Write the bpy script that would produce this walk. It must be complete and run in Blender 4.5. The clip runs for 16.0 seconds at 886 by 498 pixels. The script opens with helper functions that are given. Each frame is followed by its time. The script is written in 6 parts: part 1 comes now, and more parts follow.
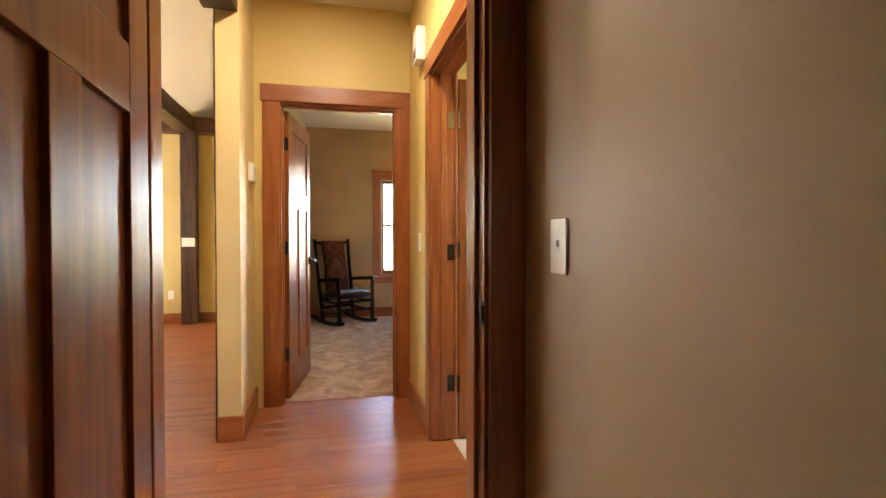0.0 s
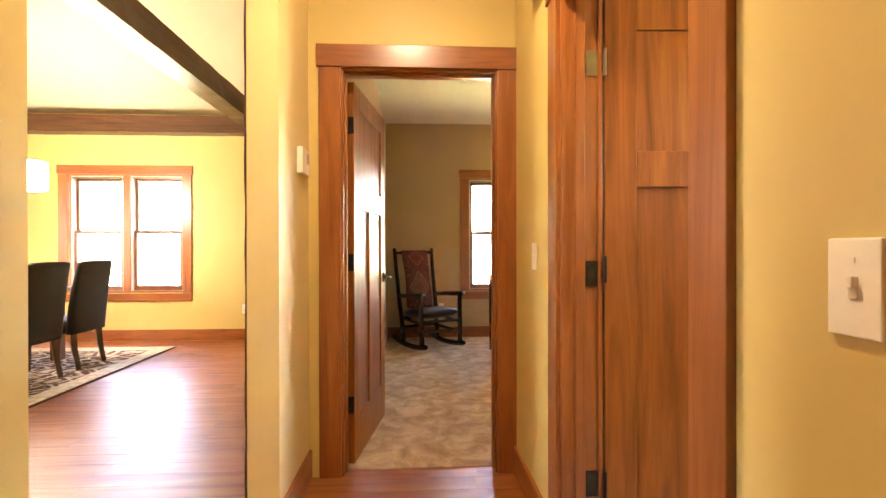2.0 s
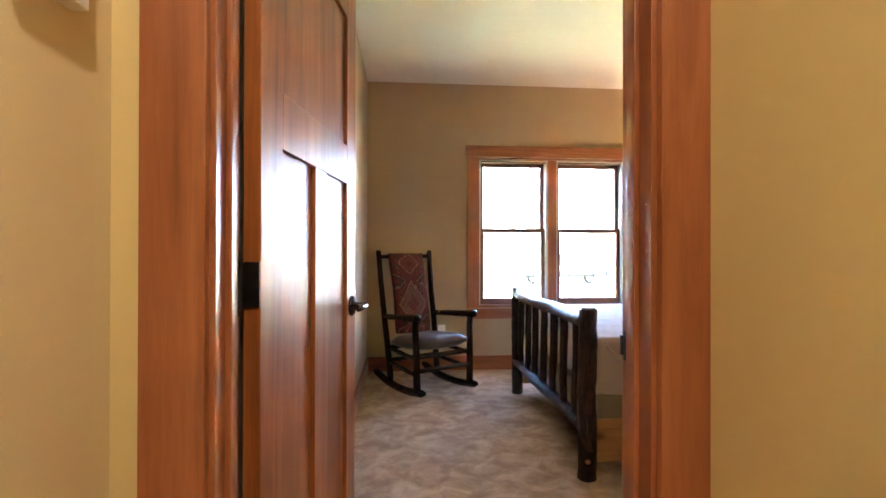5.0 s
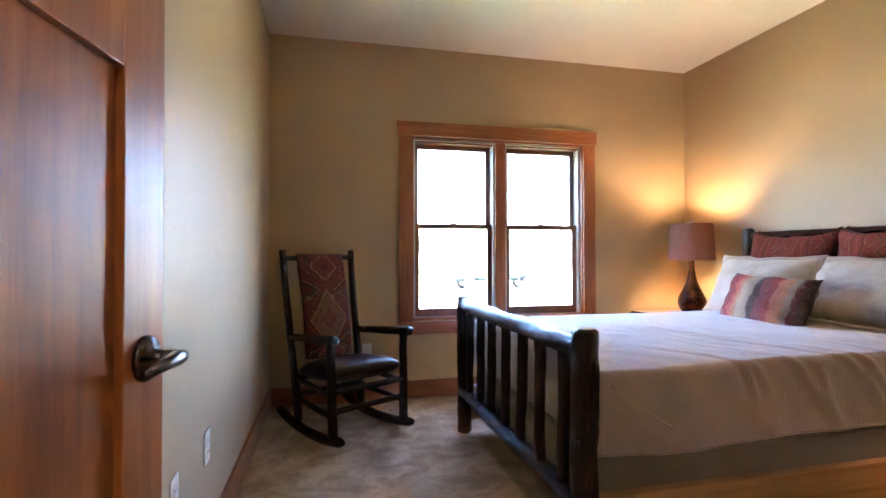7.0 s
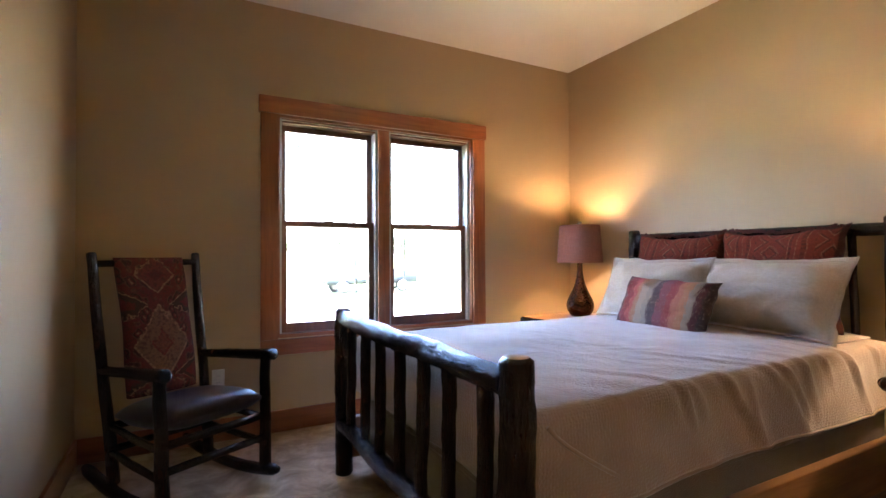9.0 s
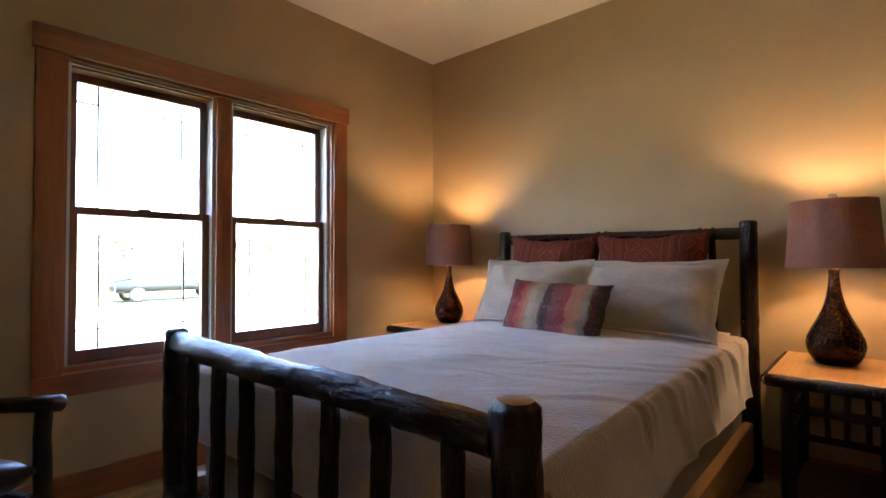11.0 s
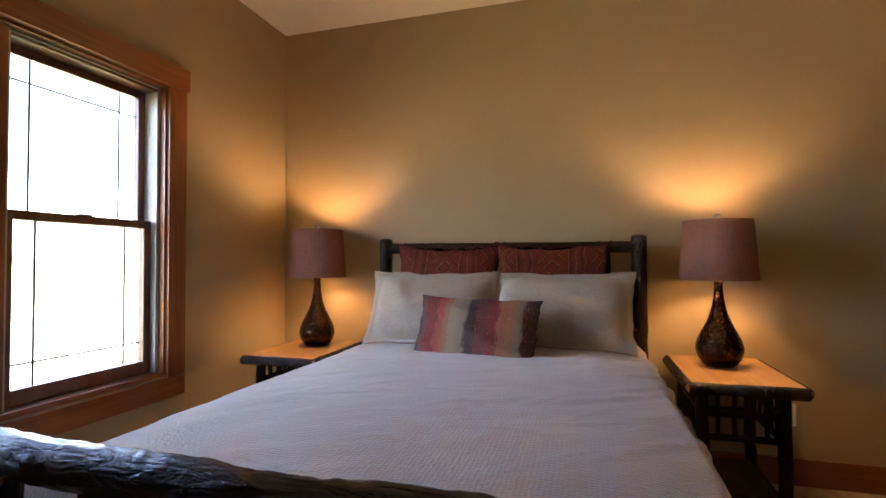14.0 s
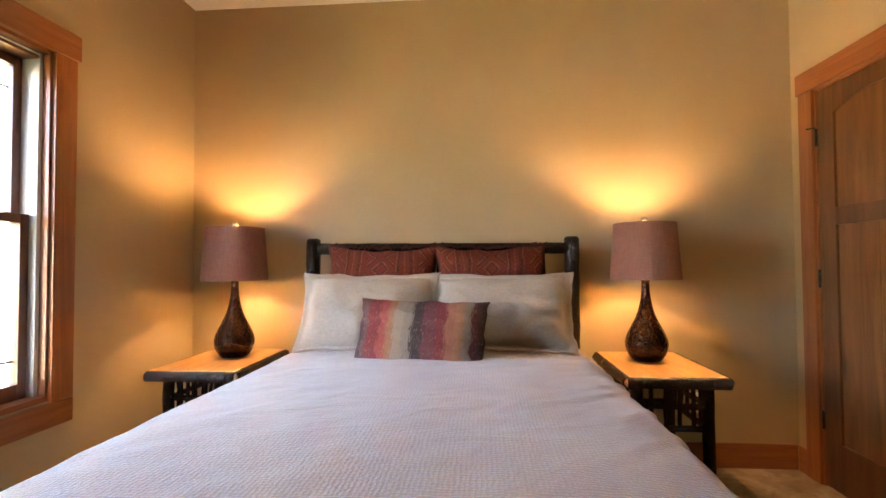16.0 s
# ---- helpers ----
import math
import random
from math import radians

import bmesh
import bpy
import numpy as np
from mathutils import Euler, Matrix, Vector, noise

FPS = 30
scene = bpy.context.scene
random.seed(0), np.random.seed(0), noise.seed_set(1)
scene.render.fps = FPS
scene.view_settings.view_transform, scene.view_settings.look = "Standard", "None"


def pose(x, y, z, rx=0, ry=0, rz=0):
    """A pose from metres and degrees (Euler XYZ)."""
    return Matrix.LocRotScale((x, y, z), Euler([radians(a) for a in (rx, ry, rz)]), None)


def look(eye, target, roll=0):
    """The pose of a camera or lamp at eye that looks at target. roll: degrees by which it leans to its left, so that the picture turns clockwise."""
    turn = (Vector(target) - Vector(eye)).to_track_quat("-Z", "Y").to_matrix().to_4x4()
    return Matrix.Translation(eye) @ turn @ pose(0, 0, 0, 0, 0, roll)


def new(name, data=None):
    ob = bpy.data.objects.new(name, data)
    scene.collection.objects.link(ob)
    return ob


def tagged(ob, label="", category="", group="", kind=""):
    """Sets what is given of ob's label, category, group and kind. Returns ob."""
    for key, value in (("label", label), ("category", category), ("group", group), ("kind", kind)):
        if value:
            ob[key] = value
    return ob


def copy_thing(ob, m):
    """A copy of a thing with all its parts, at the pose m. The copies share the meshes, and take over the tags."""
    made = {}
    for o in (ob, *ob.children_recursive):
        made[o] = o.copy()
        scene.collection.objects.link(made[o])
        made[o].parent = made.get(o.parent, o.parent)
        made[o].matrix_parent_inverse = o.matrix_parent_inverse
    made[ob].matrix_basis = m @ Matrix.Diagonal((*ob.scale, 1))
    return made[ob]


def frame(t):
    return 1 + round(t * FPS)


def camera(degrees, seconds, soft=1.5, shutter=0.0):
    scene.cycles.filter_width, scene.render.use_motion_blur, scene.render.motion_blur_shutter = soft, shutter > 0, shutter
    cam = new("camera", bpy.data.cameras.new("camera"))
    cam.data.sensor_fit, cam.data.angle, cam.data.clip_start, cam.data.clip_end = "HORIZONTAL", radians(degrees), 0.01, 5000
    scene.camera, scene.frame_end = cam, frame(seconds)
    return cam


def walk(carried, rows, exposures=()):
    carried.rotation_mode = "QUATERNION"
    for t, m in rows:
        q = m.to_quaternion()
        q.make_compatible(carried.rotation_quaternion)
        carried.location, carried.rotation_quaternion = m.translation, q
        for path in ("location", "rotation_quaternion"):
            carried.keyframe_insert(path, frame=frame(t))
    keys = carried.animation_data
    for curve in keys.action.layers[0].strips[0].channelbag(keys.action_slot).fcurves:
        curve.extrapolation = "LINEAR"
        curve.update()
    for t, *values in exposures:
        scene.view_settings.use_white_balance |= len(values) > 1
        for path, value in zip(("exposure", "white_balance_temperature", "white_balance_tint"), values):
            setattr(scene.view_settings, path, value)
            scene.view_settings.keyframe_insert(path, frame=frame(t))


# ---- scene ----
SKY = 0.15
P_GREAT, P_SIDE, P_HALL, P_LAMP = 0.4, 0.19, 0.25, 0.127
EXPOSURES = ((0.0, 7.05, 6800, 20), (1.0, 7.35, 7000, 20), (2.0, 7.35, 8300, 22), (3.0, 7.15, 9200, 24), (5.5, 7.3, 5400, 19), (7.0, 6.85, 5350, 18), (8.0, 6.4, 5500, 20), (9.5, 6.3, 5700, 21), (12.0, 5.25, 6200, 22), (13.5, 5.3, 6400, 22), (14.5, 5.65, 6700, 22), (16.0, 6.28, 7150, 22))
cam = camera(84.4, 16.0)
PATH = [
    (0, (-0.095, 0.421, 1.128), (0.354, 2.369, 1.092), -0.0),
    (0.5, (-0.055, 0.693, 1.127), (0.255, 2.669, 1.097), -0.3),
    (1, (-0.026, 0.879, 1.15), (0.175, 2.868, 1.121), -0.3),
    (1.5, (-0.021, 1.111, 1.141), (0.113, 3.106, 1.133), -0.1),
    (2, (-0.052, 1.401, 1.152), (0.059, 3.398, 1.147), -0.1),
    (2.5, (-0.08, 1.701, 1.162), (0.022, 3.698, 1.157), -0.3),
    (3, (-0.099, 1.925, 1.165), (0.002, 3.923, 1.166), -0.2),
    (5.5, (-0.098, 3.27, 1.132), (0.1, 5.26, 1.144), -0.0),
    (6, (-0.082, 3.494, 1.118), (0.164, 5.479, 1.139), -0.2),
    (6.5, (-0.028, 3.749, 1.103), (0.305, 5.721, 1.132), -0.1),
    (7, (-0.01, 3.909, 1.105), (0.445, 5.857, 1.133), -0.1),
    (7.5, (0.004, 4.036, 1.092), (0.589, 5.949, 1.129), -0.1),
    (8, (0.051, 4.182, 1.097), (0.741, 6.059, 1.134), -0.2),
    (8.5, (0.086, 4.29, 1.104), (0.879, 6.126, 1.142), -0.3),
    (9, (0.086, 4.397, 1.112), (1.024, 6.163, 1.147), -0.3),
    (9.5, (0.075, 4.519, 1.098), (1.18, 6.186, 1.137), -0.2),
    (12, (0.137, 5.19, 1.124), (1.824, 6.265, 1.168), -0.2),
    (12.5, (0.149, 5.307, 1.145), (1.91, 6.255, 1.19), -0.2),
    (13, (0.156, 5.426, 1.152), (1.973, 6.26, 1.203), -0.2),
    (13.5, (0.161, 5.563, 1.157), (2.033, 6.264, 1.21), -0.2),
    (14, (0.148, 5.683, 1.164), (2.068, 6.241, 1.212), -0.2),
    (14.5, (0.181, 5.786, 1.154), (2.132, 6.224, 1.203), -0.2),
    (15, (0.227, 5.831, 1.147), (2.194, 6.19, 1.2), -0.3),
    (15.5, (0.243, 5.883, 1.153), (2.226, 6.141, 1.207), -0.3),
    (16, (0.211, 5.905, 1.156), (2.204, 6.061, 1.213), -0.3),
]
walk(cam, [(t, look(eye, target, roll)) for t, eye, target, roll in PATH], EXPOSURES)

# ---- light ----
world = bpy.data.worlds.new("sky")
scene.world = world
world.use_nodes = True
wn = world.node_tree
sky = wn.nodes.new("ShaderNodeTexSky")
sky.sky_type, sky.sun_disc = "NISHITA", False
sky.sun_elevation, sky.sun_rotation = radians(60), radians(180)
sky.air_density, sky.dust_density = 1.0, 2.0
wn.links.new(sky.outputs[0], wn.nodes["Background"].inputs[0])
wn.nodes["Background"].inputs[1].default_value = SKY

sun = new("sun", bpy.data.lights.new("sun", "SUN"))
sun.data.energy, sun.data.angle, sun.data.color = 4.0, radians(0.5), (1.0, 0.95, 0.88)
sun.matrix_world = look((0, 0, 0), (0.0, 0.5, -0.866))


def unseen_opening_light(eye, target, w, h, power, color=(0.93, 0.97, 1.0)):
    """Area lamp added in an unseen wall opening, in place of skylight."""
    lamp = bpy.data.lights.new("unseen_opening_light", "AREA")
    lamp.shape, lamp.size, lamp.size_y, lamp.energy, lamp.color = "RECTANGLE", w, h, power, color
    ob = new("unseen_opening_light", lamp)
    ob.matrix_world = look(eye, target)
    return ob


# ---- materials ----
def material(name, rough=0.5, metal=0.0, spec=0.5, coat=0.0):
    m = bpy.data.materials.new(name)
    m.use_nodes = True
    b = m.node_tree.nodes["Principled BSDF"]
    b.inputs["Roughness"].default_value, b.inputs["Metallic"].default_value = rough, metal
    b.inputs["Specular IOR Level"].default_value, b.inputs["Coat Weight"].default_value = spec, coat
    b.inputs["Coat Roughness"].default_value = 0.22
    return m, m.node_tree, b


def node(t, kind, ins=None, operation="", data_type="", blend_type="", bands_direction="", feature=""):
    n = t.nodes.new(kind)
    if operation:
        n.operation = operation
    if data_type:
        n.data_type, n.blend_type = data_type, blend_type
    if bands_direction:
        n.bands_direction = bands_direction
    if feature:
        n.feature = feature
    for k, v in (ins or {}).items():
        if isinstance(v, bpy.types.NodeSocket):
            t.links.new(v, n.inputs[k])
        else:
            n.inputs[k].default_value = v
    return n


def ramp(t, fac, stops):
    n = node(t, "ShaderNodeValToRGB", {"Fac": fac})
    e = n.color_ramp.elements
    while len(e) < len(stops):
        e.new(0.5)
    for el, (p, c) in zip(e, stops):
        el.position, el.color = p, (*c, 1)
    return n.outputs["Color"]


def coords(t, scale=(1, 1, 1), shift=None):
    c = node(t, "ShaderNodeTexCoord").outputs["Object"]
    m = node(t, "ShaderNodeMapping", {"Vector": c, "Scale": scale})
    if shift is not None:
        t.links.new(shift, m.inputs["Location"])
    return m.outputs[0]


def noise_tex(t, vec, scale, detail=4, rough=0.55, distort=0.0):
    return node(t, "ShaderNodeTexNoise", {"Vector": vec, "Scale": scale, "Detail": detail, "Roughness": rough, "Distortion": distort}).outputs["Fac"]


def mixc(t, fac, a, b, blend="MIX"):
    n = node(t, "ShaderNodeMix", data_type="RGBA", blend_type=blend)
    for sock, v in ((n.inputs[0], fac), (n.inputs[6], a), (n.inputs[7], b)):
        if isinstance(v, bpy.types.NodeSocket):
            t.links.new(v, sock)
        else:
            sock.default_value = v if not isinstance(v, tuple) else (*v, 1)
    return n.outputs[2]


def bump(t, b, height, strength, dist=0.01):
    n = node(t, "ShaderNodeBump", {"Height": height, "Strength": strength, "Distance": dist})
    t.links.new(n.outputs[0], b.inputs["Normal"])


def math_node(t, op, a, b=0.0):
    n = node(t, "ShaderNodeMath", operation=op)
    for sock, v in zip(n.inputs, (a, b)):
        if isinstance(v, bpy.types.NodeSocket):
            t.links.new(v, sock)
        else:
            sock.default_value = v
    return n.outputs[0]


def paint(name, col, rough=0.55):
    """Rolled wall paint: faint roller stipple, slight blotches."""
    m, t, b = material(name, rough, spec=0.4)
    v = coords(t)
    big = noise_tex(t, v, 1.3, 3)
    dark = tuple(c * 0.93 for c in col)
    t.links.new(ramp(t, big, ((0.3, dark), (0.7, col))), b.inputs["Base Color"])
    bump(t, b, noise_tex(t, v, 260, 2), 0.06, 0.004)
    rr = node(t, "ShaderNodeMapRange", {"Value": noise_tex(t, v, 6, 2), "To Min": rough - 0.06, "To Max": rough + 0.06})
    t.links.new(rr.outputs[0], b.inputs["Roughness"])
    return m


def wood(name, axis, dark, mid, light, rough=0.3, coat=0.25, fine=1.0, island=True, knots=0.0):
    """Stained, lacquered wood with the grain along one axis."""
    m, t, b = material(name, rough, coat=coat)
    k = {"x": (0.07, 1, 1), "y": (1, 0.07, 1), "z": (1, 1, 0.07)}[axis]
    rnd = node(t, "ShaderNodeObjectInfo").outputs["Random"]
    sh = node(t, "ShaderNodeCombineXYZ", {"X": math_node(t, "MULTIPLY", rnd, 7.0), "Y": math_node(t, "MULTIPLY", rnd, 13.0), "Z": math_node(t, "MULTIPLY", rnd, 3.0)}).outputs[0]
    v = coords(t, k, sh)
    g1 = noise_tex(t, v, 14 * fine, 5, 0.6, 1.2)
    g2 = noise_tex(t, v, 90 * fine, 3, 0.6, 0.3)
    blot = noise_tex(t, coords(t), 2.2, 3)
    base = ramp(t, g1, ((0.28, dark), (0.5, mid), (0.75, light)))
    fine_c = ramp(t, g2, ((0.35, (0.72, 0.68, 0.62)), (0.6, (1, 1, 1))))
    c = mixc(t, 0.4, base, fine_c, "MULTIPLY")
    c = mixc(t, 0.35, c, ramp(t, blot, ((0.3, (0.62, 0.55, 0.5)), (0.7, (1.0, 1.0, 1.0)))), "MULTIPLY")
    if knots:
        kv = node(t, "ShaderNodeTexVoronoi", {"Vector": coords(t, {"x": (0.45, 1, 1), "y": (1, 0.45, 1), "z": (1, 1, 0.45)}[axis], sh), "Scale": knots}).outputs["Distance"]
        kd = math_node(t, "ADD", kv, math_node(t, "MULTIPLY", g1, 0.12))
        c = mixc(t, ramp(t, kd, ((0.12, (0.95, 0.95, 0.95)), (0.19, (0.25, 0.25, 0.25)), (0.3, (0, 0, 0)))), c, tuple(x * 0.3 for x in dark))
    if island:
        tone = ramp(t, rnd, ((0.0, (0.86, 0.84, 0.82)), (1.0, (1.0, 1.0, 1.0))))
        c = mixc(t, 0.8, c, tone, "MULTIPLY")
    t.links.new(c, b.inputs["Base Color"])
    rr = node(t, "ShaderNodeMapRange", {"Value": g2, "To Min": rough - 0.03, "To Max": rough + 0.04})
    t.links.new(rr.outputs[0], b.inputs["Roughness"])
    bump(t, b, g2, 0.03, 0.002)
    return m


def plain(name, col, rough=0.5, metal=0.0, spec=0.5, vary=0.12, scale=30, bumps=0.05):
    m, t, b = material(name, rough, metal, spec)
    v = coords(t)
    n = noise_tex(t, v, scale, 4)
    t.links.new(ramp(t, n, ((0.3, tuple(c * (1 - vary) for c in col)), (0.7, tuple(min(1, c * (1 + vary)) for c in col)))), b.inputs["Base Color"])
    if bumps:
        bump(t, b, noise_tex(t, v, scale * 4, 3), bumps, 0.003)
    return m


STAIN = ((0.15, 0.041, 0.009), (0.29, 0.09, 0.018), (0.40, 0.14, 0.03))
TRIM = ((0.22, 0.066, 0.018), (0.33, 0.106, 0.031), (0.42, 0.15, 0.046))
m_wall_tan = paint("tan_wall_paint", (0.44, 0.315, 0.178), 0.5)
m_wall_gold = paint("gold_wall_paint", (0.60, 0.46, 0.175), 0.5)
# paler, less saturated gold than m_wall_gold, for the partition end only
m_wall_end = paint("partition_pale_gold", (0.68, 0.54, 0.28), 0.5)
m_ceiling = paint("ceiling_paint", (0.76, 0.71, 0.64), 0.8)
m_ceiling_gold = paint("cream_ceiling_paint", (0.66, 0.585, 0.42), 0.8)
m_door = wood("stained_door_wood", "z", *STAIN, rough=0.38, coat=0.0)
m_door.node_tree.nodes["Principled BSDF"].inputs["Specular IOR Level"].default_value = 0.3
m_trim_z = wood("stained_trim_wood_upright", "z", *TRIM)
m_trim_x = wood("stained_trim_wood_lengthwise", "x", *TRIM)
m_trim_y = wood("stained_trim_wood_crosswise", "y", *TRIM)
m_closet = wood("knotty_alder_wood", "z", (0.10, 0.034, 0.011), (0.19, 0.075, 0.025), (0.27, 0.12, 0.043), rough=0.36, coat=0.12, knots=3.2)
m_closet_frame = wood("dark_alder_wood", "z", (0.06, 0.02, 0.007), (0.115, 0.043, 0.015), (0.17, 0.068, 0.024), rough=0.36, coat=0.12, knots=2.4)
m_pine = wood("knotty_pine_wood", "x", (0.33, 0.145, 0.042), (0.45, 0.225, 0.073), (0.54, 0.30, 0.115), rough=0.45, coat=0.1, knots=4.5)
m_slab = wood("oiled_slab_wood", "x", (0.46, 0.20, 0.055), (0.62, 0.31, 0.10), (0.72, 0.41, 0.15), rough=0.3, coat=0.2)
m_timber = wood("hewn_timber", "y", (0.03, 0.013, 0.006), (0.065, 0.029, 0.013), (0.12, 0.055, 0.024), rough=0.42, coat=0.1)
m_timber_x = wood("hewn_timber_lengthwise", "x", (0.045, 0.017, 0.007), (0.09, 0.037, 0.015), (0.145, 0.065, 0.027), rough=0.42, coat=0.1)
m_timber_z = wood("hewn_timber_upright", "z", (0.03, 0.014, 0.007), (0.07, 0.032, 0.015), (0.12, 0.055, 0.026), rough=0.42, coat=0.1)
m_floor = wood("handscraped_floor_wood", "x", (0.17, 0.046, 0.015), (0.30, 0.097, 0.032), (0.41, 0.155, 0.056), rough=0.4, coat=0.0, fine=0.8)
m_floor.node_tree.nodes["Principled BSDF"].inputs["Specular IOR Level"].default_value = 0.32
m_bronze = plain("oil_rubbed_bronze", (0.035, 0.028, 0.024), 0.32, 0.8, vary=0.3)
m_nickel = plain("pewter_metal", (0.20, 0.19, 0.18), 0.28, 1.0, vary=0.2)
m_handle = plain("blackened_bronze", (0.075, 0.065, 0.06), 0.24, 0.9, vary=0.25)
m_steel = plain("bright_hinge_steel", (0.3, 0.26, 0.21), 0.3, 1.0, vary=0.1)
m_plate = plain("white_plastic", (0.80, 0.77, 0.70), 0.35, vary=0.03, bumps=0.0)
m_dark = plain("dark_slot", (0.03, 0.03, 0.03), 0.6, bumps=0.0)
m_leather = plain("dark_brown_leather", (0.032, 0.018, 0.014), 0.36, vary=0.35, scale=60, bumps=0.25)
m_black_leather = plain("black_leather", (0.009, 0.007, 0.006), 0.55, spec=0.2, vary=0.3, scale=60, bumps=0.25)
m_screen = plain("grey_display", (0.35, 0.38, 0.36), 0.3, bumps=0.0)
m_vinyl = wood("window_sash_wood", "z", (0.13, 0.042, 0.015), (0.19, 0.066, 0.023), (0.25, 0.092, 0.032), rough=0.3)
m_track = plain("pale_grey_track_vinyl", (0.50, 0.47, 0.43), 0.35, vary=0.04, bumps=0.0)
m_grille = plain("window_grille_metal", (0.22, 0.18, 0.15), 0.5, vary=0.05, bumps=0.0)


def make_bark(name, axis):
    """Dark varnished hickory bark in long flaky plates, with knots rubbed to the wood."""
    m, t, b = material(name, 0.25, spec=0.4, coat=0.0)
    k = {"x": (0.16, 1, 1), "y": (1, 0.16, 1), "z": (1, 1, 0.16)}[axis]
    v, vs = coords(t), coords(t, k)
    warp = node(t, "ShaderNodeTexNoise", {"Vector": v, "Scale": 18.0, "Detail": 3.0}).outputs["Color"]
    vw = node(t, "ShaderNodeVectorMath", {0: vs, 1: node(t, "ShaderNodeVectorMath", {0: warp, 1: (0.02, 0.02, 0.02)}, operation="MULTIPLY").outputs[0]}, operation="ADD").outputs[0]
    plates = node(t, "ShaderNodeTexVoronoi", {"Vector": vw, "Scale": 62.0}, feature="DISTANCE_TO_EDGE").outputs["Distance"]
    n1 = noise_tex(t, vs, 90, 5, 0.65, 0.8)
    n2 = noise_tex(t, v, 7, 3)
    vor = node(t, "ShaderNodeTexVoronoi", {"Vector": v, "Scale": 5.5}).outputs["Distance"]
    c = ramp(t, n1, ((0.32, (0.006, 0.0035, 0.0025)), (0.55, (0.016, 0.0075, 0.0045)), (0.75, (0.045, 0.017, 0.009))))
    c = mixc(t, ramp(t, n2, ((0.58, (0, 0, 0)), (0.8, (0.5, 0.5, 0.5)))), c, (0.075, 0.026, 0.012))
    c = mixc(t, ramp(t, vor, ((0.05, (0.9, 0.9, 0.9)), (0.085, (0, 0, 0)))), c, (0.30, 0.14, 0.06))
    t.links.new(c, b.inputs["Base Color"])
    ridge = node(t, "ShaderNodeMapRange", {"Value": plates, "From Max": 0.22}).outputs[0]
    bump(t, b, math_node(t, "ADD", math_node(t, "MULTIPLY", ridge, 0.45), math_node(t, "MULTIPLY", n1, 1.4)), 0.72, 0.0055)
    return m


def make_carpet():
    m, t, b = material("plush_carpet", 0.95, spec=0.1)
    v = coords(t)
    tread = noise_tex(t, v, 6.5, 5, 0.68, 0.5)
    fib = noise_tex(t, v, 420, 2)
    tuft = noise_tex(t, v, 90, 3)
    c = ramp(t, tread, ((0.38, (0.41, 0.255, 0.14)), (0.5, (0.56, 0.365, 0.212)), (0.62, (0.72, 0.495, 0.305))))
    c = mixc(t, 0.7, c, ramp(t, fib, ((0.3, (0.62, 0.6, 0.58)), (0.7, (1, 1, 1)))), "MULTIPLY")
    t.links.new(c, b.inputs["Base Color"])
    bump(t, b, math_node(t, "ADD", tuft, fib), 0.8, 0.012)
    b.inputs["Sheen Weight"].default_value = 0.12
    return m


def make_fabric(name, col, weave=420, quilt=0.0, rough=0.9, vary=0.1):
    m, t, b = material(name, rough, spec=0.2)
    v = coords(t)
    n = noise_tex(t, v, 5, 4)
    slub = noise_tex(t, coords(t, (1, 0.3, 0.5)), 160, 3)
    c = ramp(t, n, ((0.3, tuple(x * (1 - vary) for x in col)), (0.7, col)))
    c = mixc(t, 0.6, c, ramp(t, slub, ((0.3, (0.78, 0.77, 0.76)), (0.65, (1, 1, 1)))), "MULTIPLY")
    t.links.new(c, b.inputs["Base Color"])
    h = math_node(t, "ADD", noise_tex(t, v, weave, 2), slub)
    if quilt:
        q = node(t, "ShaderNodeTexVoronoi", {"Vector": coords(t, (1, 1, 0.3)), "Scale": quilt}).outputs["Distance"]
        h = math_node(t, "ADD", h, math_node(t, "MULTIPLY", q, 1.6))
    bump(t, b, h, 0.6, 0.008)
    b.inputs["Sheen Weight"].default_value = 0.25
    return m


def make_coverlet_cloth():
    """Waffle-woven cotton; the cells follow the cloth over its edges."""
    m, t, b = material("taupe_coverlet_weave", 0.92, spec=0.15)
    uv = node(t, "ShaderNodeTexCoord").outputs["UV"]
    soft = node(t, "ShaderNodeTexNoise", {"Vector": uv, "Scale": 30.0, "Detail": 2.0}).outputs["Color"]
    uvw = node(t, "ShaderNodeVectorMath", {0: uv, 1: node(t, "ShaderNodeVectorMath", {0: soft, 1: (0.006, 0.006, 0.0)}, operation="MULTIPLY").outputs[0]}, operation="ADD").outputs[0]
    cells = node(t, "ShaderNodeTexVoronoi", {"Vector": uvw, "Scale": 95.0, "Randomness": 0.45}).outputs["Distance"]
    thread = noise_tex(t, uv, 420, 3)
    blot = noise_tex(t, uv, 4.5, 4)
    c = ramp(t, blot, ((0.3, (0.35, 0.252, 0.195)), (0.7, (0.42, 0.312, 0.245))))
    c = mixc(t, 0.5, c, ramp(t, thread, ((0.3, (0.8, 0.79, 0.78)), (0.65, (1, 1, 1)))), "MULTIPLY")
    t.links.new(c, b.inputs["Base Color"])
    rub = noise_tex(t, uv, 9, 4, 0.6)
    h = math_node(t, "ADD", math_node(t, "MULTIPLY", cells, math_node(t, "ADD", rub, 0.25)), math_node(t, "MULTIPLY", thread, 0.35))
    bump(t, b, h, 0.6, 0.006)
    b.inputs["Sheen Weight"].default_value, b.inputs["Sheen Roughness"].default_value = 0.75, 0.5
    return m


